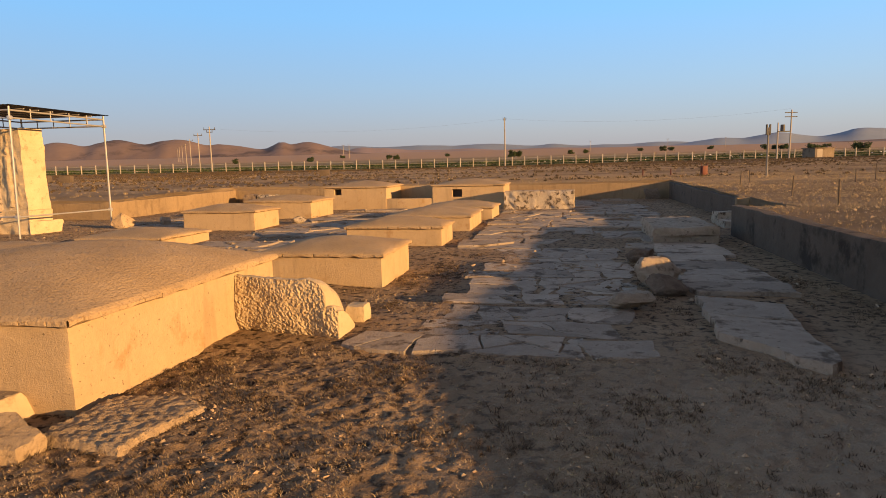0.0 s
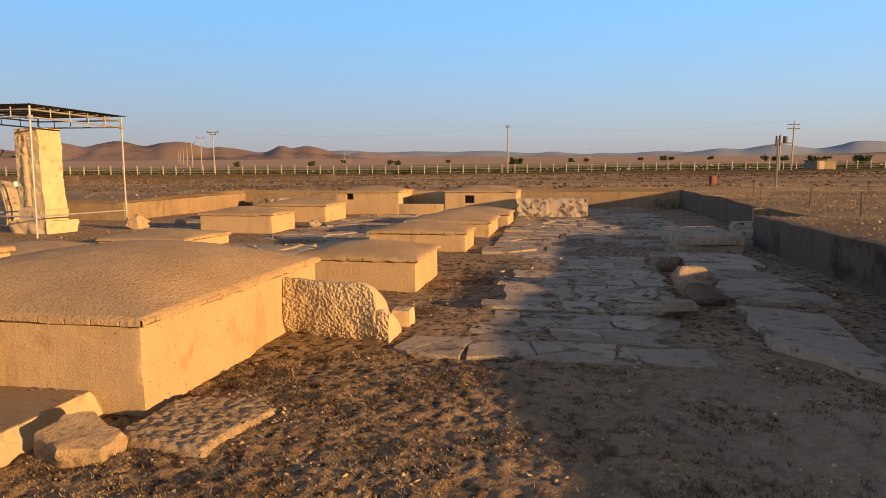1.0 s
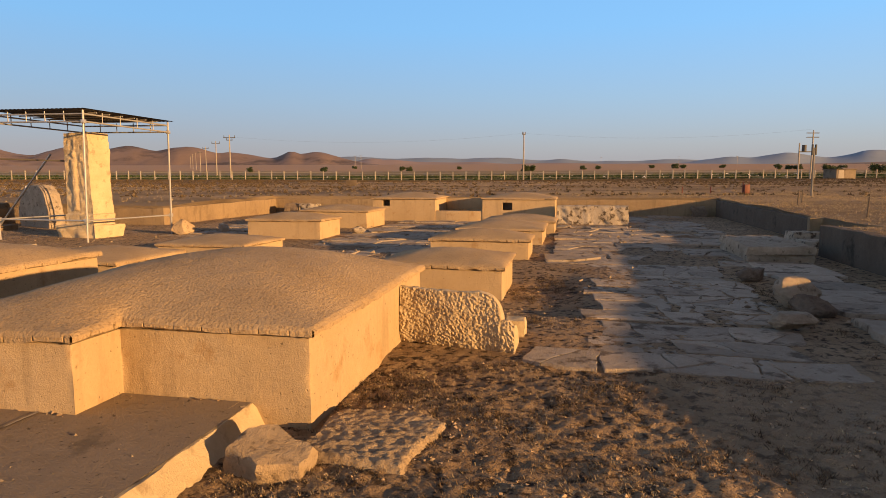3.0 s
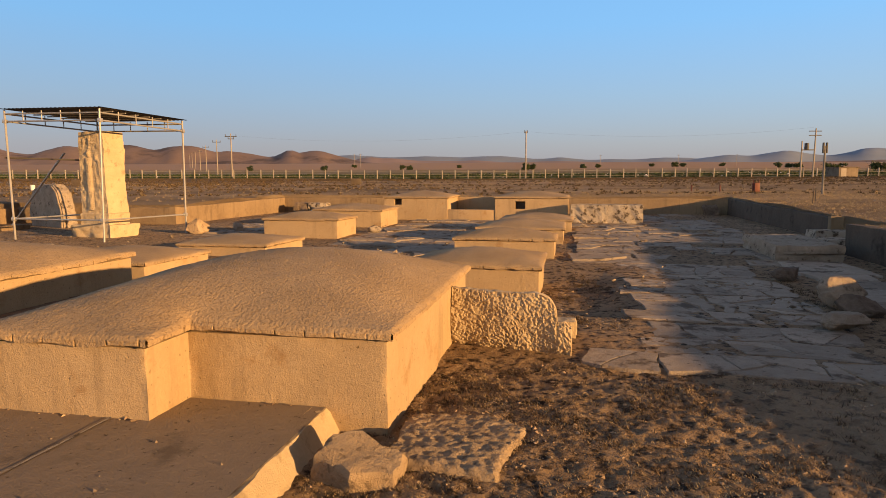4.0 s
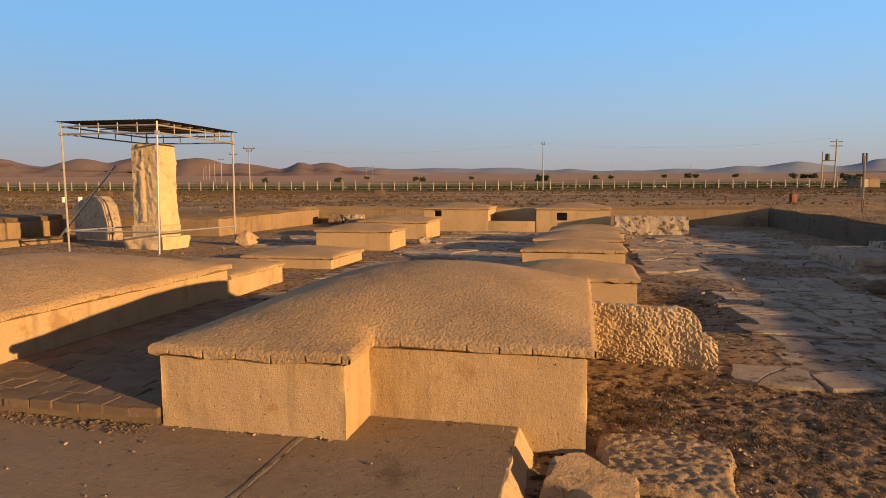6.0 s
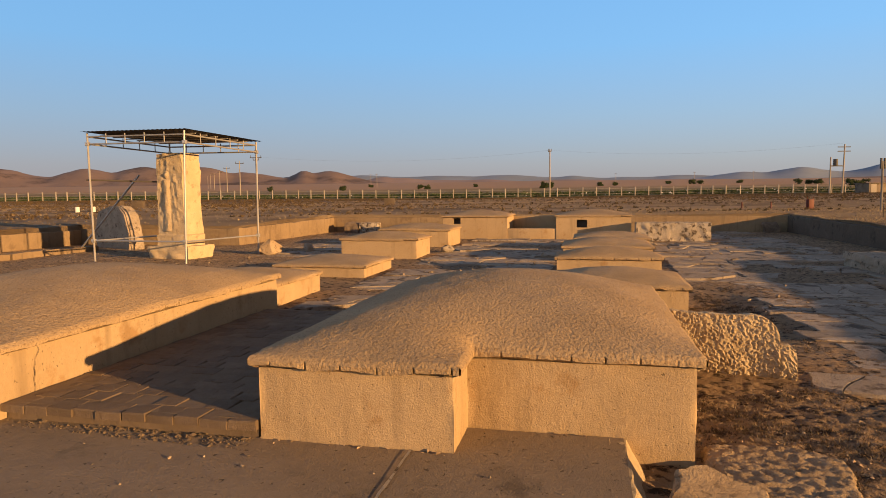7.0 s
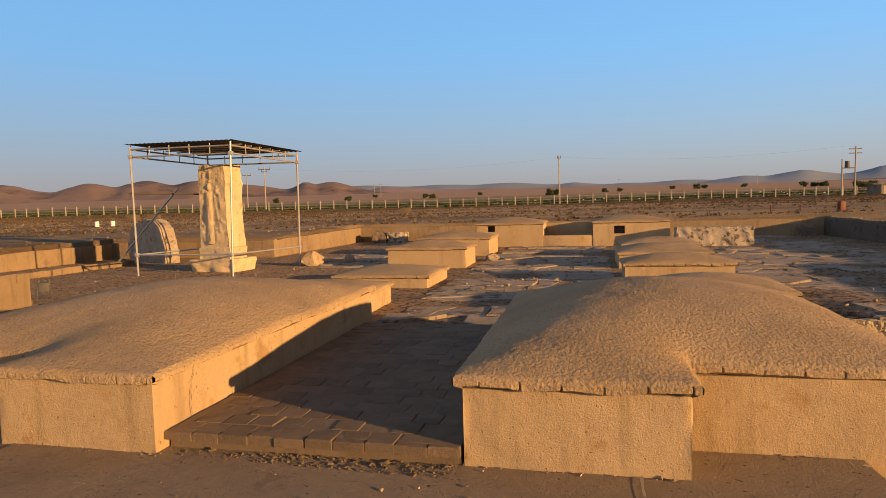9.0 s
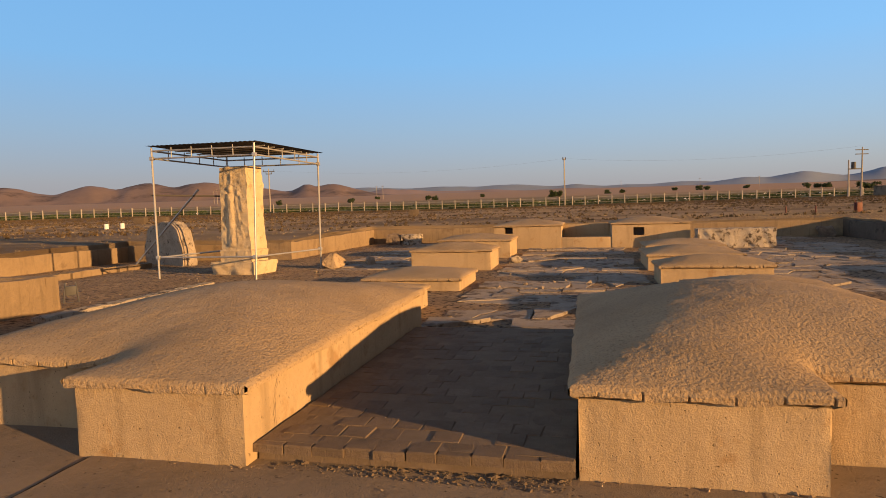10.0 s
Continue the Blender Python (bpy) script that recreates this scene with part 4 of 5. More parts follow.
def scatter_clumps(name, label, n, xr, yr, size, blades, material, seed, height=1.0, zfun=None, mask=None, category="scrub", lean=0.6, width=0.12, flat=0.1):
    """Low dry plants as many thin blades in tufts, joined."""
    rnd = np.random.default_rng(seed)
    x, y = rnd.uniform(*xr, n), rnd.uniform(*yr, n)
    if mask is not None:
        ok = mask(x, y, rnd.random(n))
        x, y = x[ok], y[ok]
    m = len(x)
    s = size * rnd.uniform(0.5, 1.5, m)
    z = zfun(x, y)
    B = blades
    X, Y, Z, S = (np.repeat(a, B) for a in (x, y, z, s))
    ang = rnd.uniform(0, 2 * math.pi, m * B)
    tilt = rnd.uniform(flat, 1.0, m * B) * lean
    ln = S * rnd.uniform(0.5, 1.0, m * B)
    bx, by = X + rnd.normal(0, 0.25, m * B) * S, Y + rnd.normal(0, 0.25, m * B) * S
    tip = np.stack([bx + np.cos(ang) * np.sin(tilt) * ln, by + np.sin(ang) * np.sin(tilt) * ln, Z + np.cos(tilt) * ln * height], -1)
    wx, wy = -np.sin(ang) * S * width, np.cos(ang) * S * width
    a = np.stack([bx - wx, by - wy, Z - 0.01], -1)
    b = np.stack([bx + wx, by + wy, Z - 0.01], -1)
    verts = np.stack([a, b, tip], 1).reshape(-1, 3)
    k = m * B
    me = bpy.data.meshes.new(name)
    me.vertices.add(3 * k)
    me.vertices.foreach_set("co", verts.reshape(-1))
    me.loops.add(3 * k)
    me.loops.foreach_set("vertex_index", np.arange(3 * k, dtype=np.int32))
    me.polygons.add(k)
    me.polygons.foreach_set("loop_start", np.arange(0, 3 * k, 3, dtype=np.int32))
    me.update(calc_edges=True)
    return tagged(finish(name, me, material, flat=True), label, category, kind="stuff")


def site_uv(x, y):
    c, s = math.cos(-TURN), math.sin(-TURN)
    return x * c - y * s, x * s + y * c


def on_plain(x, y, r):
    u, v = site_uv(x, y)
    return (~pit_mask(u, v)) & (np.abs(x + 3) < y * 0.85 + 14)


scatter_clumps("scrub", "dark dry scrub dotted over the plain", 46000, (-110, 110), (30, 98), 0.15, 9, SCRUB, 5, zfun=plain_height, mask=lambda x, y, r: on_plain(x, y, r) & (r < 0.12 + 0.6 * smooth(0.0, 0.6, fbm(x * 0.03, y * 0.2, 77, 3)) + 0.8 * smooth(66, 88, y)), lean=1.2, width=0.3, height=0.8)
scatter_clumps("straw", "pale dry straw tufts on the plain", 26000, (-70, 80), (8, 75), 0.08, 9, STRAW, 6, zfun=plain_height, mask=lambda x, y, r: on_plain(x, y, r) & (r < 0.7), lean=1.0, width=0.07)
scatter_clumps("straw", "pale dry straw tufts beside the retaining wall", 45000, (3, 22), (2, 34), 0.05, 7, STRAW, 7, zfun=plain_height, mask=lambda x, y, r: on_plain(x, y, r) & (r < 0.35 + 0.6 * smooth(-0.2, 0.5, fbm(x * 0.5, y * 0.5, 3, 3))), lean=1.0, width=0.06)
scatter_clumps("crops", "low green crop rows behind the fence", 6000, (-130, 150), (102, 135), 0.5, 8, LEAF, 8, zfun=plain_height, mask=lambda x, y, r: np.abs(x) < y * 0.85 + 10, lean=1.2, width=0.4, height=0.6, category="crops")


# ---- brick floor between the large covers ----
bricks = thing("brick_floor", 0, 0, 0, TURN, "worn square brick floor with dirt-filled joints", "brick floor", kind="structure")
bm = bmesh.new()
rough_prism(bm, [(-8.06, 2.16), (-6.08, 2.16), (-6.08, 5.98), (-8.06, 5.98)], -0.15, 0.259, 33, 0.006, 0.12)
part("bed", bm, MORTAR, bricks, "earth bed under the bricks")


def brick_mesh(seed, a=0.194, b=0.187, h=0.06):
    rnd = random.Random(seed)
    bm = bmesh.new()
    outline = []
    for (sx, sy) in ((-1, -1), (1, -1), (1, 1), (-1, 1)):
        outline.append((sx * a / 2 + rnd.uniform(-0.011, 0.007), sy * b / 2 + rnd.uniform(-0.011, 0.007)))
    low = [bm.verts.new((x, y, -h)) for x, y in outline]
    mid = [bm.verts.new((x, y, -0.010)) for x, y in outline]
    top = [bm.verts.new((x * 0.93, y * 0.93, rnd.uniform(-0.005, 0.003))) for x, y in outline]
    for lo, up in ((low, mid), (mid, top)):
        for k in range(4):
            bm.faces.new((lo[k], lo[(k + 1) % 4], up[(k + 1) % 4], up[k]))
    bm.faces.new(top)
    me = bpy.data.meshes.new("brick")
    bmesh.ops.recalc_face_normals(bm, faces=bm.faces)
    bm.to_mesh(me)
    bm.free()
    me.materials.append(BRICK)
    return me


brick_kinds = [brick_mesh(s) for s in range(6)]
rnd = random.Random(4)
for row in range(20):
    for col in range(11):
        u = -8.06 + 0.095 + 0.198 * col - (0.099 if row % 2 else 0)
        v = 2.20 + 0.19 * row
        if u < -8.03 or u > -6.10:
            continue
        o = new("brick", brick_kinds[rnd.randrange(6)])
        o.parent = bricks
        o.matrix_basis = Matrix.Translation((u + rnd.uniform(-0.004, 0.004), v + rnd.uniform(-0.004, 0.004), 0.262 + rnd.uniform(-0.006, 0.005))) @ Euler((rnd.gauss(0, 0.012), rnd.gauss(0, 0.012), rnd.gauss(0, 0.02))).to_matrix().to_4x4()


# ---- stone paving ----
def area(poly):
    return 0.5 * abs(sum(a[0] * b[1] - b[0] * a[1] for a, b in zip(poly, poly[1:] + poly[:1])))


def cut(poly, point, direction):
    n = (-direction[1], direction[0])
    sides = ([], [])
    m = len(poly)
    for k in range(m):
        p, q = poly[k], poly[(k + 1) % m]
        dp = (p[0] - point[0]) * n[0] + (p[1] - point[1]) * n[1]
        dq = (q[0] - point[0]) * n[0] + (q[1] - point[1]) * n[1]
        sides[0 if dp >= 0 else 1].append(p)
        if dp * dq < 0:
            t = dp / (dp - dq)
            x = (p[0] + t * (q[0] - p[0]), p[1] + t * (q[1] - p[1]))
            sides[0].append(x)
            sides[1].append(x)
    return sides


def shatter(poly, limit, rnd):
    if area(poly) < limit * rnd.uniform(0.7, 1.6) or len(poly) < 3:
        return [poly]
    cx, cy = sum(p[0] for p in poly) / len(poly), sum(p[1] for p in poly) / len(poly)
    w = max(p[0] for p in poly) - min(p[0] for p in poly)
    h = max(p[1] for p in poly) - min(p[1] for p in poly)
    ang = (math.pi / 2 if w > h else 0) + rnd.gauss(0, 0.7)
    one, two = cut(poly, (cx + rnd.uniform(-0.2, 0.2) * w, cy + rnd.uniform(-0.2, 0.2) * h), (math.cos(ang), math.sin(ang)))
    if len(one) < 3 or len(two) < 3:
        return [poly]
    return shatter(one, limit, rnd) + shatter(two, limit, rnd)


def flagstone(poly, top, seed, gap=0.012, step=0.12, deep=0.09):
    """Vertices and faces of one worn slab with a ragged, rounded rim."""
    cx, cy = sum(p[0] for p in poly) / len(poly), sum(p[1] for p in poly) / len(poly)
    ring = []
    for a, b in zip(poly, poly[1:] + poly[:1]):
        m = max(1, int(math.hypot(b[0] - a[0], b[1] - a[1]) / step))
        ring += [(a[0] + (b[0] - a[0]) * i / m, a[1] + (b[1] - a[1]) * i / m) for i in range(m)]
    ring = [(x + 0.05 * float(fbm(x * 2.2, y * 2.2, 61, 4)), y + 0.05 * float(fbm(x * 2.2, y * 2.2, 67, 4))) for x, y in ring]
    verts, rows = [], []
    r0 = random.Random(seed)
    tx, ty = r0.gauss(0, 0.0025), r0.gauss(0, 0.0025)
    for (shrink, z) in ((gap, -deep), (gap, -0.012), (gap + 0.008, 0.0)):
        row = []
        for (x, y) in ring:
            dx, dy = x - cx, y - cy
            ln = math.hypot(dx, dy) + 1e-6
            w = shrink + 0.005 * float(fbm(x * 7, y * 7, seed % 50, 3))
            row.append(len(verts))
            verts.append((x - dx / ln * w, y - dy / ln * w, top + z + (dx * tx + dy * ty) + (0.004 * float(vnoise(x * 5, y * 5, 3)) if z == 0 else 0)))
        rows.append(row)
    faces = []
    m = len(ring)
    for lo, up in zip(rows, rows[1:]):
        faces += [(lo[k], lo[(k + 1) % m], up[(k + 1) % m], up[k]) for k in range(m)]
    verts.append((cx, cy, top + 0.003))
    faces += [(rows[-1][k], rows[-1][(k + 1) % m], len(verts) - 1) for k in range(m)]
    return verts, faces


def rows_of(u0, u1, v0, v1, deep, wide, rnd):
    out, v = [], v0
    while v < v1 - 0.15:
        d = min(deep * rnd.uniform(0.7, 1.3), v1 - v)
        u = u0 + rnd.uniform(-0.12, 0.12)
        while u < u1 - 0.2:
            w = min(wide * rnd.uniform(0.6, 1.4), u1 + rnd.uniform(-0.08, 0.1) - u)
            j = [rnd.uniform(-0.06, 0.06) for _ in range(8)]
            out.append([(u + j[0], v + j[1]), (u + w + j[2], v + j[3]), (u + w + j[4], v + d + j[5]), (u + j[6], v + d + j[7])])
            u += w
        v += d
    return out


paving = thing("pavement", 0, 0, 0, TURN, "cracked grey stone paving with dirt in its joints", "stone paving", kind="structure")
rnd = random.Random(11)
near_polys = []
for poly in [[(-2.05, 4.42), (-1.36, 4.3), (-1.33, 4.86), (-1.95, 4.98)]] + rows_of(-1.32, 0.74, 4.3, 6.35, 0.62, 1.15, rnd) + rows_of(-1.35, 1.0, 6.35, 9.6, 0.8, 1.2, rnd) + rows_of(-1.2, 1.05, 9.6, 11.4, 0.75, 1.2, rnd):
    for piece in shatter(poly, 0.3, rnd):
        near_polys.append((piece, 0.008 + rnd.uniform(-0.007, 0.006)))
for poly in ([(1.44, 4.94), (1.83, 4.25), (2.08, 4.05), (2.2, 4.17), (2.22, 4.82), (2.3, 5.4), (1.5, 5.75)], [(1.5, 5.78), (2.3, 5.43), (2.45, 6.29), (2.01, 6.47), (1.54, 6.66)]):
    near_polys.append((poly, 0.08))
for poly in rows_of(1.68, 2.8, 7.05, 12.0, 0.75, 1.3, rnd):
    for piece in shatter(poly, 0.8, rnd):
        near_polys.append((piece, 0.055 + rnd.uniform(-0.006, 0.004)))
for k, (poly, top) in enumerate(near_polys):
    rim = sum(math.hypot(a[0] - b[0], a[1] - b[1]) for a, b in zip(poly, poly[1:] + poly[:1]))
    if area(poly) < 0.012 or area(poly) / rim ** 2 < 0.022:
        continue
    vs, fs = flagstone(poly, top, k, gap=0.012 if top > 0.07 else 0.008, step=0.08)
    raw("slab", vs, fs, PAVESTONE, paving)
joined_v, joined_f = [], []
k = 1000
for (u0, u1, v0, v1) in ((-2.1, 2.9, 11.4, 28.3), (-8.3, -4.75, 6.7, 23.2), (-13.8, -11.0, 15.5, 27.5), (-8.3, -2.5, 26.3, 28.3)):
    for poly in rows_of(u0, u1, v0, v1, 0.95, 1.4, rnd):
        if rnd.random() < 0.13 or (-4.7 < poly[0][0] < -2.3 and 7 < poly[0][1] < 20.4):
            continue
        for piece in shatter(poly, 0.75, rnd):
            if area(piece) < 0.03 or rnd.random() < 0.06:
                continue
            k += 1
            vs, fs = flagstone(piece, 0.024 + rnd.uniform(-0.022, 0.026), k, gap=0.018, step=0.22)
            base = len(joined_v)
            joined_v += vs
            joined_f += [tuple(i + base for i in f) for f in fs]
far_paving = raw("slabs", joined_v, joined_f, PAVESTONE, paving)
far_paving["kind"] = "stuff"


# ---- loose stones ----
def column_fragment():
    """A broken column drum lying on its side, chiselled front, round sunlit end."""
    bm = bmesh.new()
    cols, loops = 170, []
    for i in range(cols + 1):
        f = i / cols
        u = -3.32 + 1.19 * f
        h = (0.575 if u < -2.46 else 0.34 + 0.235 * math.sqrt(max(0.0, 1 - ((u + 2.46) / 0.19) ** 2)) if u < -2.275 else 0.31 - 0.05 * smooth(-2.2, -2.15, u)) + 0.012 * float(fbm(u * 6, 0.3, 5, 3))
        low = 0.035 * float(fbm(u * 5, 0.7, 8, 3)) + 0.03 - 0.07 * f
        v0 = 4.82 - 0.17 * f
        ring = []
        for a in np.linspace(0, 1, 84):
            z = low + (h - low) * a
            v = v0 + 0.05 * a ** 2 + 0.08 * (1 - a) ** 6
            v += 0.0095 * float(fbm(u * 62 + z * 30, z * 46 - u * 20, 15, 2)) + 0.007 * float(fbm(u * 4, z * 4, 18, 3))
            ring.append((v, z))
        deep = 0.34 + 0.10 * (h > 0.42)
        for a in np.linspace(0, 1, 14)[1:]:
            ring.append((v0 + 0.05 + deep * a, h - 0.16 * a ** 2 + 0.008 * float(fbm(u * 9, a * 9, 4, 3))))
        for a in np.linspace(0, 1, 10)[1:]:
            ring.append((v0 + 0.05 + deep + 0.1 * math.sin(a * 3.1), (h - 0.16) * (1 - a) - 0.06 * a))
        shift = 0.02 * float(fbm(0.2, f * 5, 6, 2))
        loops.append([bm.verts.new((u + (0.01 * float(fbm(v * 9, z * 9, 3, 3)) if i == cols else 0), v + shift, z)) for v, z in ring])
    m = len(loops[0])
    for r0, r1 in zip(loops, loops[1:]):
        for j in range(m - 1):
            bm.faces.new((r0[j], r1[j], r1[j + 1], r0[j + 1]))
    bm.faces.new(loops[0])
    bm.faces.new(loops[-1])
    ob = part("column_fragment", bm, LIMESTONE)
    ob.matrix_world = SITE
    return tagged(ob, "broken cream limestone column drum with a chiselled front face", "column drum")


column_fragment()


def at_site(u, v):
    return world_xy(u, v)


block = bmesh.new()
rough_prism(block, [(-0.25, -0.13), (0.02, -0.19), (0.23, -0.06), (0.2, 0.15), (-0.14, 0.19), (-0.26, 0.06)], 0.0, 0.22, 9, 0.03, 0.03)
bmesh.ops.rotate(block, verts=block.verts, cent=(0, 0, 0.1), matrix=Euler((0.16, 0.2, 0.0)).to_matrix())
block_ob = part("rock", block, FLATROCK)
block_ob.matrix_world = Matrix.Translation((-2.80, 2.62, -0.085)) @ Matrix.Rotation(-0.45, 4, "Z")
tagged(block_ob, "angular cream boulder against the platform kerb", "rock")


def flat_rock():
    """A low outcrop with a pocked, chiselled top."""
    outline = [(-3.22, 2.12), (-2.54, 2.02), (-2.47, 2.45), (-2.42, 2.8), (-2.75, 2.98), (-3.25, 2.9)]
    xs, ys = np.linspace(-3.34, -2.32, 70), np.linspace(1.92, 3.06, 78)
    X, Y = np.meshgrid(xs, ys)
    mask = np.array([[1.0 if inside(outline, x, y) else -1.0 for x in xs] for y in ys])
    d = edge_distance(outline, X, Y) * mask + 0.02 * fbm(X * 7, Y * 7, 3, 3)
    Z = -0.09 + 0.14 * smooth(-0.045, 0.03, d) - 0.02 * smooth(2.2, 3.0, Y) + 0.009 * fbm(X * 22 + Y * 9, Y * 27, 66, 3) * (d > 0) + 0.004 * fbm(X * 40, Y * 40, 67, 2)
    ob = sheet("rock", X, Y, Z, FLATROCK)
    ob.matrix_world = SITE
    return tagged(ob, "flat pockmarked limestone outcrop set in the dirt", "rock")


flat_rock()
boulder("rock", 2.06, 5.95, 0.02, (0.56, 0.42, 0.25), 21, TANROCK, "grey-brown boulder on the stone paving", 0.2, 0.5, 0.32, lumps=8)
boulder("rock", 2.82, 7.15, 0.0, (0.66, 0.52, 0.49), 22, TANROCK, "pale boulder with a sunlit flat top", 0.5, 0.4, 0.32, lumps=8)
boulder("rock", 2.74, 6.68, -0.02, (0.58, 0.42, 0.31), 23, BROWNROCK, "dark brown rounded rock on the paving", -0.4, 0.2, 0.32, lumps=8)
boulder("rock", 3.3, 9.35, -0.02, (0.58, 0.42, 0.3), 24, BROWNROCK, "dark brown rock beside the paving channel", 0.3, 0.3, 0.32, lumps=8)
boulder("rock", -9.75, 18.65, -0.02, (0.72, 0.5, 0.62), 25, FLATROCK, "tawny angular boulder beside the shelter", 0.4, 0.2, 0.2)
boulder("rock", -8.75, 19.4, -0.02, (0.34, 0.3, 0.5), 26, PAVESTONE, "small grey upright stone in the court", 0.2, 0.6, 0.1)
boulder("rock", *at_site(-8.1, 17.4), 0.0, (0.5, 0.35, 0.3), 27, PALESTONE, "pale loose stone in the court", 0.2, 0.3, 0.2)


def rough_block(name, pts, z0, z1, seed, material, label, amount=0.03, step=0.07, category="stone block"):
    bm = bmesh.new()
    rough_prism(bm, pts, z0, z1, seed, amount, step)
    ob = part(name, bm, material)
    ob.matrix_world = SITE
    return tagged(ob, label, category)


rough_block("rock", [(-2.3, 5.3), (-2.09, 5.32), (-2.07, 5.56), (-2.3, 5.58)], -0.15, 0.17, 58, LIMESTONE, "small cream limestone chunk beside the column drum", 0.025, 0.05, "rock")
layered = thing("stone_block", 0, 0, 0, TURN, "large pale limestone block split into two layers on the paving", "stone block")
for name, pts, low, high, seed in (("lower_layer", [(1.78, 12.08), (3.05, 12.24), (3.1, 14.75), (1.87, 14.8)], -0.1, 0.165, 61), ("upper_layer", [(1.75, 12.05), (3.07, 12.2), (3.1, 14.75), (1.85, 14.8)], 0.175, 0.335, 68)):
    bm = bmesh.new()
    rough_prism(bm, pts, low, high, seed, 0.035, 0.05)
    part(name, bm, TANROCK, layered)
rough_block("stone_block", [(-2.2, 22.5), (0.35, 22.4), (0.4, 23.2), (-2.2, 23.3)], -0.1, 0.68, 62, PALESTONE, "long weathered pale stone with dark cracks", 0.03, 0.05)


def upright_stone(name, outline, depth, x, y, seed, material, label, amount=0.035, turn=TURN):
    """A stone whose front view is the outline, broken up on all sides."""
    bm = bmesh.new()
    front = [bm.verts.new((a, -depth / 2, b)) for a, b in outline]
    face = bm.faces.new(front)
    made = bmesh.ops.extrude_face_region(bm, geom=[face])
    for v in made["geom"]:
        if isinstance(v, bmesh.types.BMVert):
            v.co.y += depth
    bmesh.ops.bevel(bm, geom=bm.edges[:], offset=0.05, segments=2, affect="EDGES")
    bmesh.ops.triangulate(bm, faces=bm.faces[:])
    for _ in range(4):
        bmesh.ops.subdivide_edges(bm, edges=[e for e in bm.edges if e.calc_length() > 0.09], cuts=1)
        bmesh.ops.triangulate(bm, faces=bm.faces[:])
    bm.normal_update()
    moved = [(v, v.co + v.normal * amount * (noise.fractal(v.co * 2.2 + Vector((seed, 0, 0)), 1.0, 2.0, 4) + 0.4 * noise.fractal(v.co * 9 + Vector((seed, 0, 0)), 1.0, 2.0, 3))) for v in bm.verts]
    for v, co in moved:
        v.co = co
    ob = part(name, bm, material)
    ob.matrix_world = Matrix.Translation((x, y, 0)) @ Matrix.Rotation(turn, 4, "Z")
    return tagged(ob, label, "standing stone")


upright_stone("standing_stone", [(-1.3, -0.1), (1.3, -0.1), (1.32, 0.55), (1.0, 1.25), (0.6, 1.5), (-0.25, 1.48), (-1.05, 1.3), (-1.34, 0.7)], 0.5, -16.1, 21.9, 63, TANROCK, "tall flat-faced brown standing stone behind the pier", turn=radians(-38))
rough_block("stone_block", [(-15.4, 27.4), (-14.7, 27.4), (-14.7, 28.0), (-15.4, 28.0)], -0.1, 0.5, 64, BROWNROCK, "dark cracked stone against the far wall", 0.08, 0.08)
rough_block("stone_block", [(-14.68, 27.45), (-13.7, 27.4), (-13.7, 28.0), (-14.68, 28.05)], -0.1, 0.48, 65, PALESTONE, "pale cracked stone against the far wall", 0.08, 0.08)
rough_block("stone_block", [(3.5, 28.0), (4.1, 28.0), (4.1, 28.4), (3.5, 28.4)], -0.1, 0.45, 66, BROWNROCK, "dark stone by the corner", 0.06, 0.08)
for k, (u0, u1, v0, v1, z) in enumerate([(-20.75, -20.3, 12.0, 13.6, 0.16), (-20.7, -20.25, 13.65, 15.4, 0.18), (-20.65, -20.2, 15.45, 17.0, 0.15), (-15.1, -14.75, 7.2, 9.6, 0.08), (-15.1, -14.8, 9.65, 12.2, 0.07), (3.9, 4.9, 16.2, 16.9, 0.3), (3.85, 4.9, 15.3, 16.1, 0.16)]):
    rough_block("kerb_stone", rect(u0, u1, v0, v1), -0.1, z, 70 + k, WALLMUD if k < 3 else PALESTONE, "low worn kerb stone in the ruin floor", 0.03, 0.1, "kerb stone")

# ---- debris on the ground ----
def near_ground(x, y):
    u, v = site_uv(x, y)
    return floor_height(u, v)


def bare(x, y, r):
    """Open dirt by the camera, off the paving and platform."""
    u, v = site_uv(x, y)
    keep = (u > -3.6) & (u < 3.5) & (v < 4.3 + 0.15 * np.sin(u * 5))
    keep |= (u > -3.2) & (u < -1.45) & (v > 5.7) & (v < 11)
    keep |= (u > 1.0) & (u < 1.4) & (v < 11)
    keep |= (u > 2.75) & (u < 3.5) & (v < 13)
    return keep & (r < 0.2 + 0.8 * smooth(-0.45, 0.35, fbm(u * 1.6, v * 1.6, 91, 4)))


scatter_clumps("dry_weeds", "trampled dry weeds and straw on the dirt", 60000, (-4, 5), (-1, 12), 0.034, 6, DRYGRASS, 31, zfun=near_ground, mask=bare, lean=1.56, flat=0.72, width=0.09, category="weeds")
scatter_clumps("dry_straw", "matted pale straw in the sunlit dirt", 40000, (-4, 1.5), (-1, 6), 0.024, 6, STRAW, 33, zfun=near_ground, mask=lambda x, y, r: bare(x, y, r) & (fbm(x * 2.0, y * 2.0, 85, 4) > -0.15), lean=1.5, flat=0.45, width=0.08, category="weeds")
scatter_clumps("dead_weeds", "dark dead weed clumps on the dirt", 52000, (-4, 5), (-1, 11), 0.04, 9, DEADSTRAW, 32, zfun=near_ground, mask=lambda x, y, r: bare(x, y, r * 0.8) & (fbm(x * 2.3, y * 2.3, 83, 4) > -0.05), lean=1.5, flat=0.5, width=0.1, category="weeds")


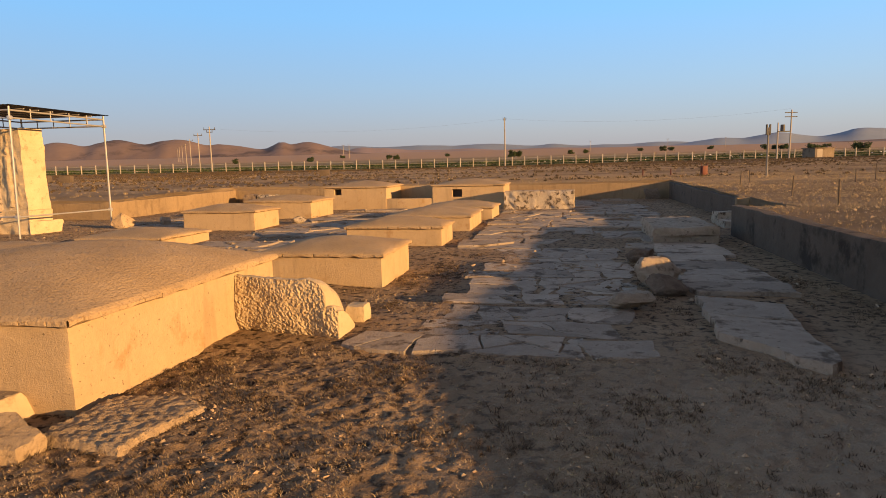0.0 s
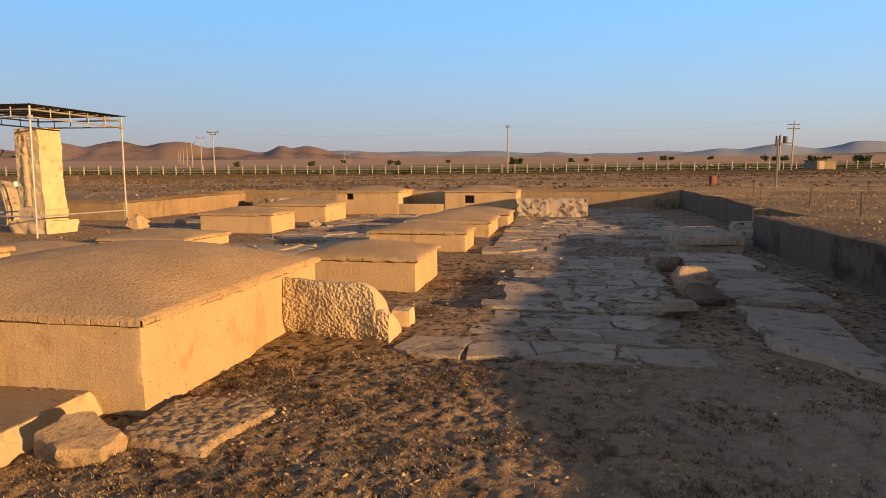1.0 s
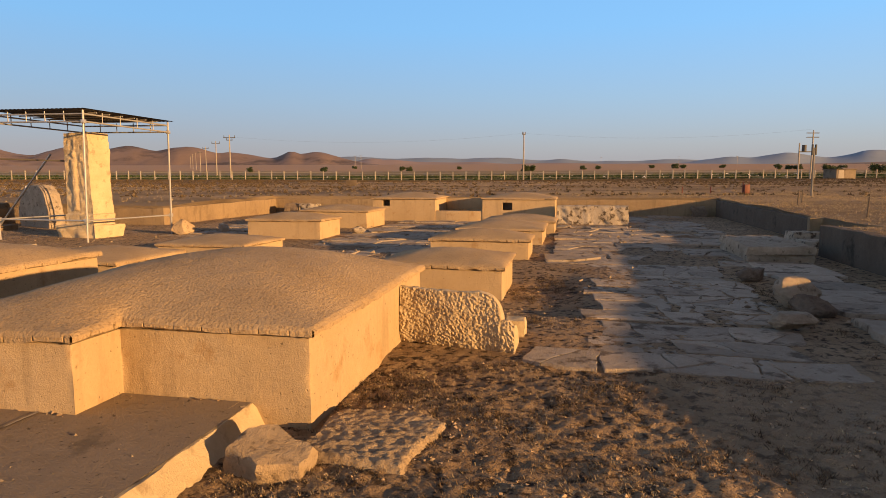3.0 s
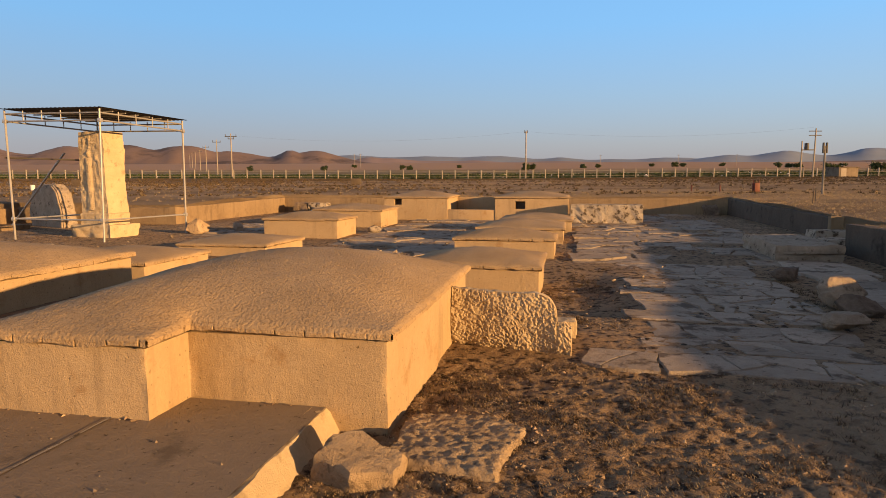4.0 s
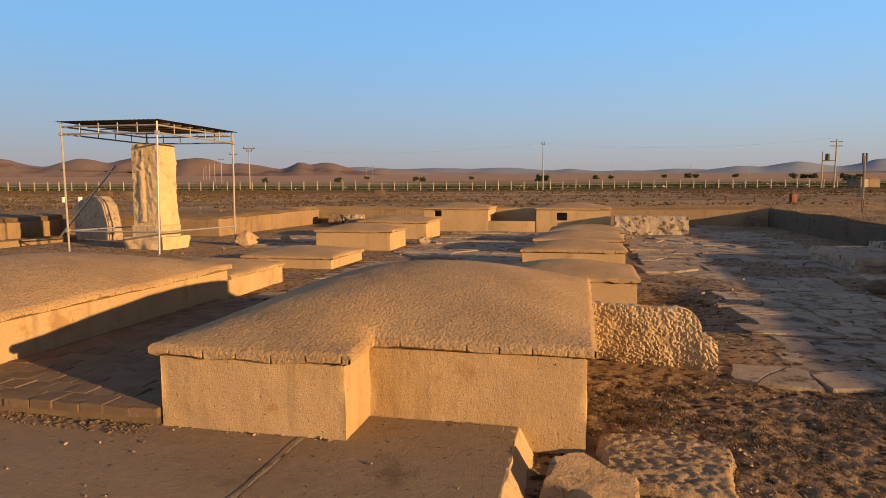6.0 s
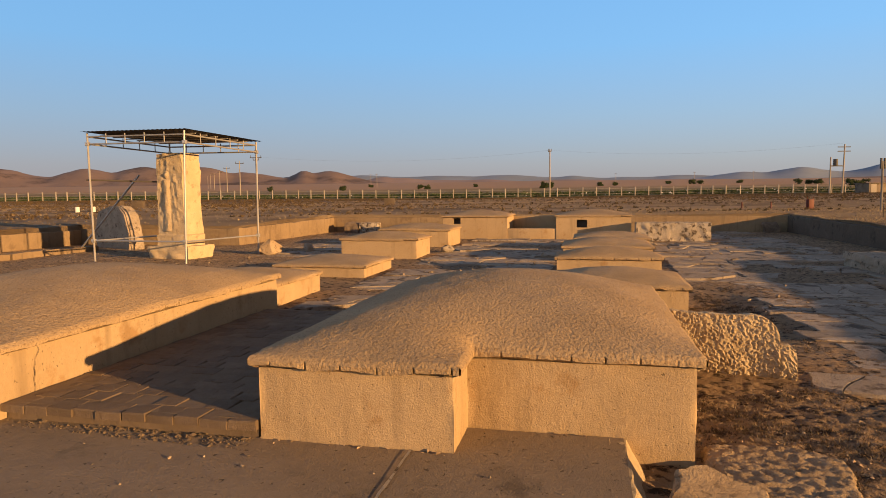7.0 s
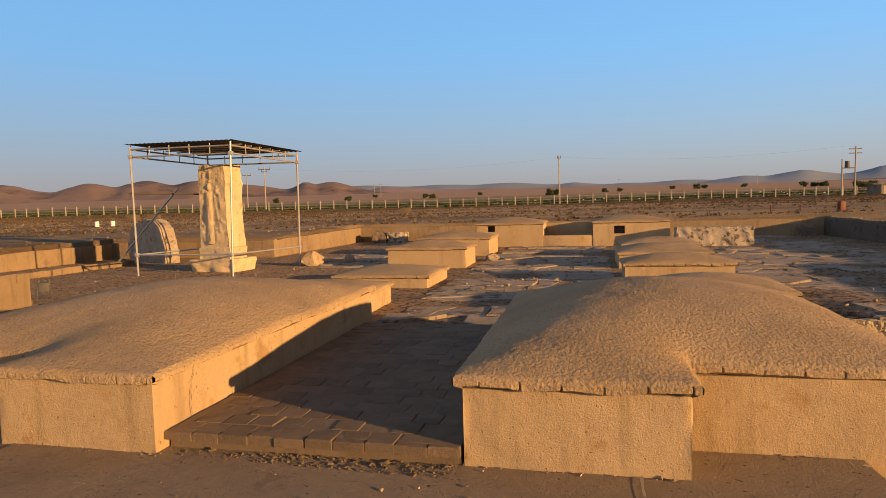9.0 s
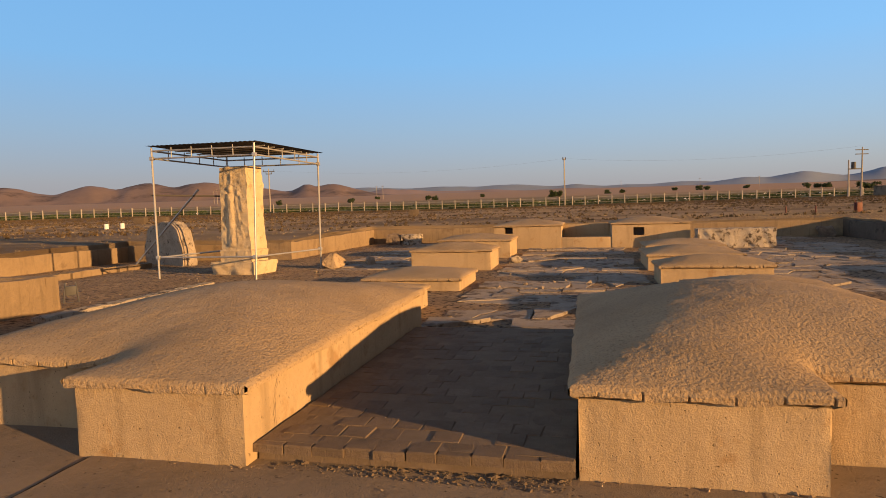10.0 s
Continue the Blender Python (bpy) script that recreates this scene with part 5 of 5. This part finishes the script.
def rubble(name, label, n, seed, xr, yr, size, material, zfun, mask):
    rnd = np.random.default_rng(seed)
    x, y = rnd.uniform(*xr, n), rnd.uniform(*yr, n)
    ok = mask(x, y, rnd.random(n))
    x, y = x[ok], y[ok]
    z = zfun(x, y)
    verts, faces = [], []
    octa = np.array([(1, 0, 0), (-1, 0, 0), (0, 1, 0), (0, -1, 0), (0, 0, 1), (0, 0, -1)], float)
    tri = [(0, 2, 4), (2, 1, 4), (1, 3, 4), (3, 0, 4), (2, 0, 5), (1, 2, 5), (3, 1, 5), (0, 3, 5)]
    for i in range(len(x)):
        s = size * math.exp(min(rnd.normal(0, 0.5), 1.0))
        pts = octa * s * rnd.uniform(0.55, 1.2, (6, 3)) * np.array([1.2, 1.0, 0.65]) + rnd.normal(0, 0.22 * s, (6, 3))
        a = rnd.uniform(0, 6.28)
        pts = np.stack([pts[:, 0] * math.cos(a) - pts[:, 1] * math.sin(a), pts[:, 0] * math.sin(a) + pts[:, 1] * math.cos(a), pts[:, 2]], -1)
        base = len(verts)
        verts += [tuple(p) for p in pts + np.array([x[i], y[i], z[i] + 0.15 * s])]
        faces += [tuple(k + base for k in t) for t in tri]
    return tagged(raw(name, verts, faces, material, flat=True), label, "gravel", kind="stuff")


rubble("clods", "loose crumbs of dry earth on the dirt", 30000, 40, (-4, 5), (-0.5, 9), 0.0065, CLOD, near_ground, bare)
rubble("gravel", "small pale gravel scattered over the dirt", 5000, 41, (-4, 5), (-0.5, 12), 0.007, PEBBLE, near_ground, bare)


def court(x, y, r):
    u, v = site_uv(x, y)
    open_floor = (u > -14) & (u < 3.4) & (v > 6.2) & (v < 28)
    band = (v > 6.2) & (v < 7.2) & (u > -8.6) & (u < -6.4)
    return open_floor & ((r < 0.10 + 0.5 * smooth(0.1, 0.7, fbm(u * 0.7, v * 0.7, 55, 3))) | band)


rubble("rubble", "broken stone rubble along the court floor", 5500, 42, (-16, 9), (3, 32), 0.022, PEBBLE, lambda x, y: near_ground(x, y) + 0.03, court)
rubble("rubble", "crumbled brick and earth along the step", 5000, 43, (-8.2, -4.8), (2.9, 4.2), 0.008, MORTAR, lambda x, y: near_ground(x, y) * 0 + 0.14, lambda x, y, r: (lambda u, v: (u > -7.9) & (u < -6.1) & (v > 2.02 - 0.1 * (u + 7.9)*0.4) & (v < 2.15))(*site_uv(x, y)))
rubble("gravel", "grey gravel beside the retaining wall", 7000, 44, (3, 18), (3, 30), 0.016, PEBBLE, plain_height, lambda x, y, r: on_plain(x, y, r) & (r < 0.8))
rubble("gravel", "brown gravel round the pier", 12000, 45, (-19, -8), (8, 22), 0.009, PEBBLE, near_ground, lambda x, y, r: (lambda u, v: (u < -11.2) & (u > -23) & (v > 8.7) & (v < 19.3))(*site_uv(x, y)))
rubble("crumbs", "crumbled plaster along the foot of the covers", 6000, 48, (-9.5, -3), (2.2, 4.6), 0.007, CLOD, lambda x, y: near_ground(x, y) * 0 + 0.143, lambda x, y, r: (lambda u, v: ((u > -6.1) & (u < -4.74) & (v > 2.15 - 0.07 * r) & (v < 2.15)) | ((u > -4.75) & (u < -3.98) & (v > 2.58 - 0.06 * r) & (v < 2.58)) | ((u > -9.3) & (u < -8.0) & (v > 2.03 - 0.07 * r) & (v < 2.03)))(*site_uv(x, y)))
rubble("white_stones", "whitish stones lying beyond the fence", 500, 46, (-60, 110), (106, 135), 0.13, WHITE, plain_height, lambda x, y, r: r < 0.3 + 0.5 * (x > 10))
rubble("grit", "loose grit on the concrete platform", 260, 47, (-8, -2.5), (-0.5, 3.4), 0.006, PEBBLE, lambda x, y: near_ground(x, y) * 0 + 0.142, lambda x, y, r: (lambda u, v: (u > -9) & (u < -3.95) & (v < 2.1))(*site_uv(x, y)))


def site_lamp(x, y):
    """A small floodlight in a bent frame on the ground."""
    ob = thing("floodlight", x, y, -0.02, 0.5, "small black floodlight in a bent steel frame", "floodlight")
    for s in (-1, 1):
        bm = bmesh.new()
        add_tube(bm, (s * 0.14, -0.1, 0.0), (s * 0.09, 0.0, 0.42), 0.014)
        part("leg", bm, POLEDARK, ob)
    bm = bmesh.new()
    add_box(bm, -0.1, 0.1, -0.06, 0.06, 0.16, 0.36, 0.02)
    part("housing", bm, POLEDARK, ob)
    bm = bmesh.new()
    add_tube(bm, (-0.15, -0.1, 0.02), (0.15, -0.1, 0.02), 0.012)
    part("foot_bar", bm, POLEDARK, ob)
    return ob


site_lamp(-14.0, 12.6)
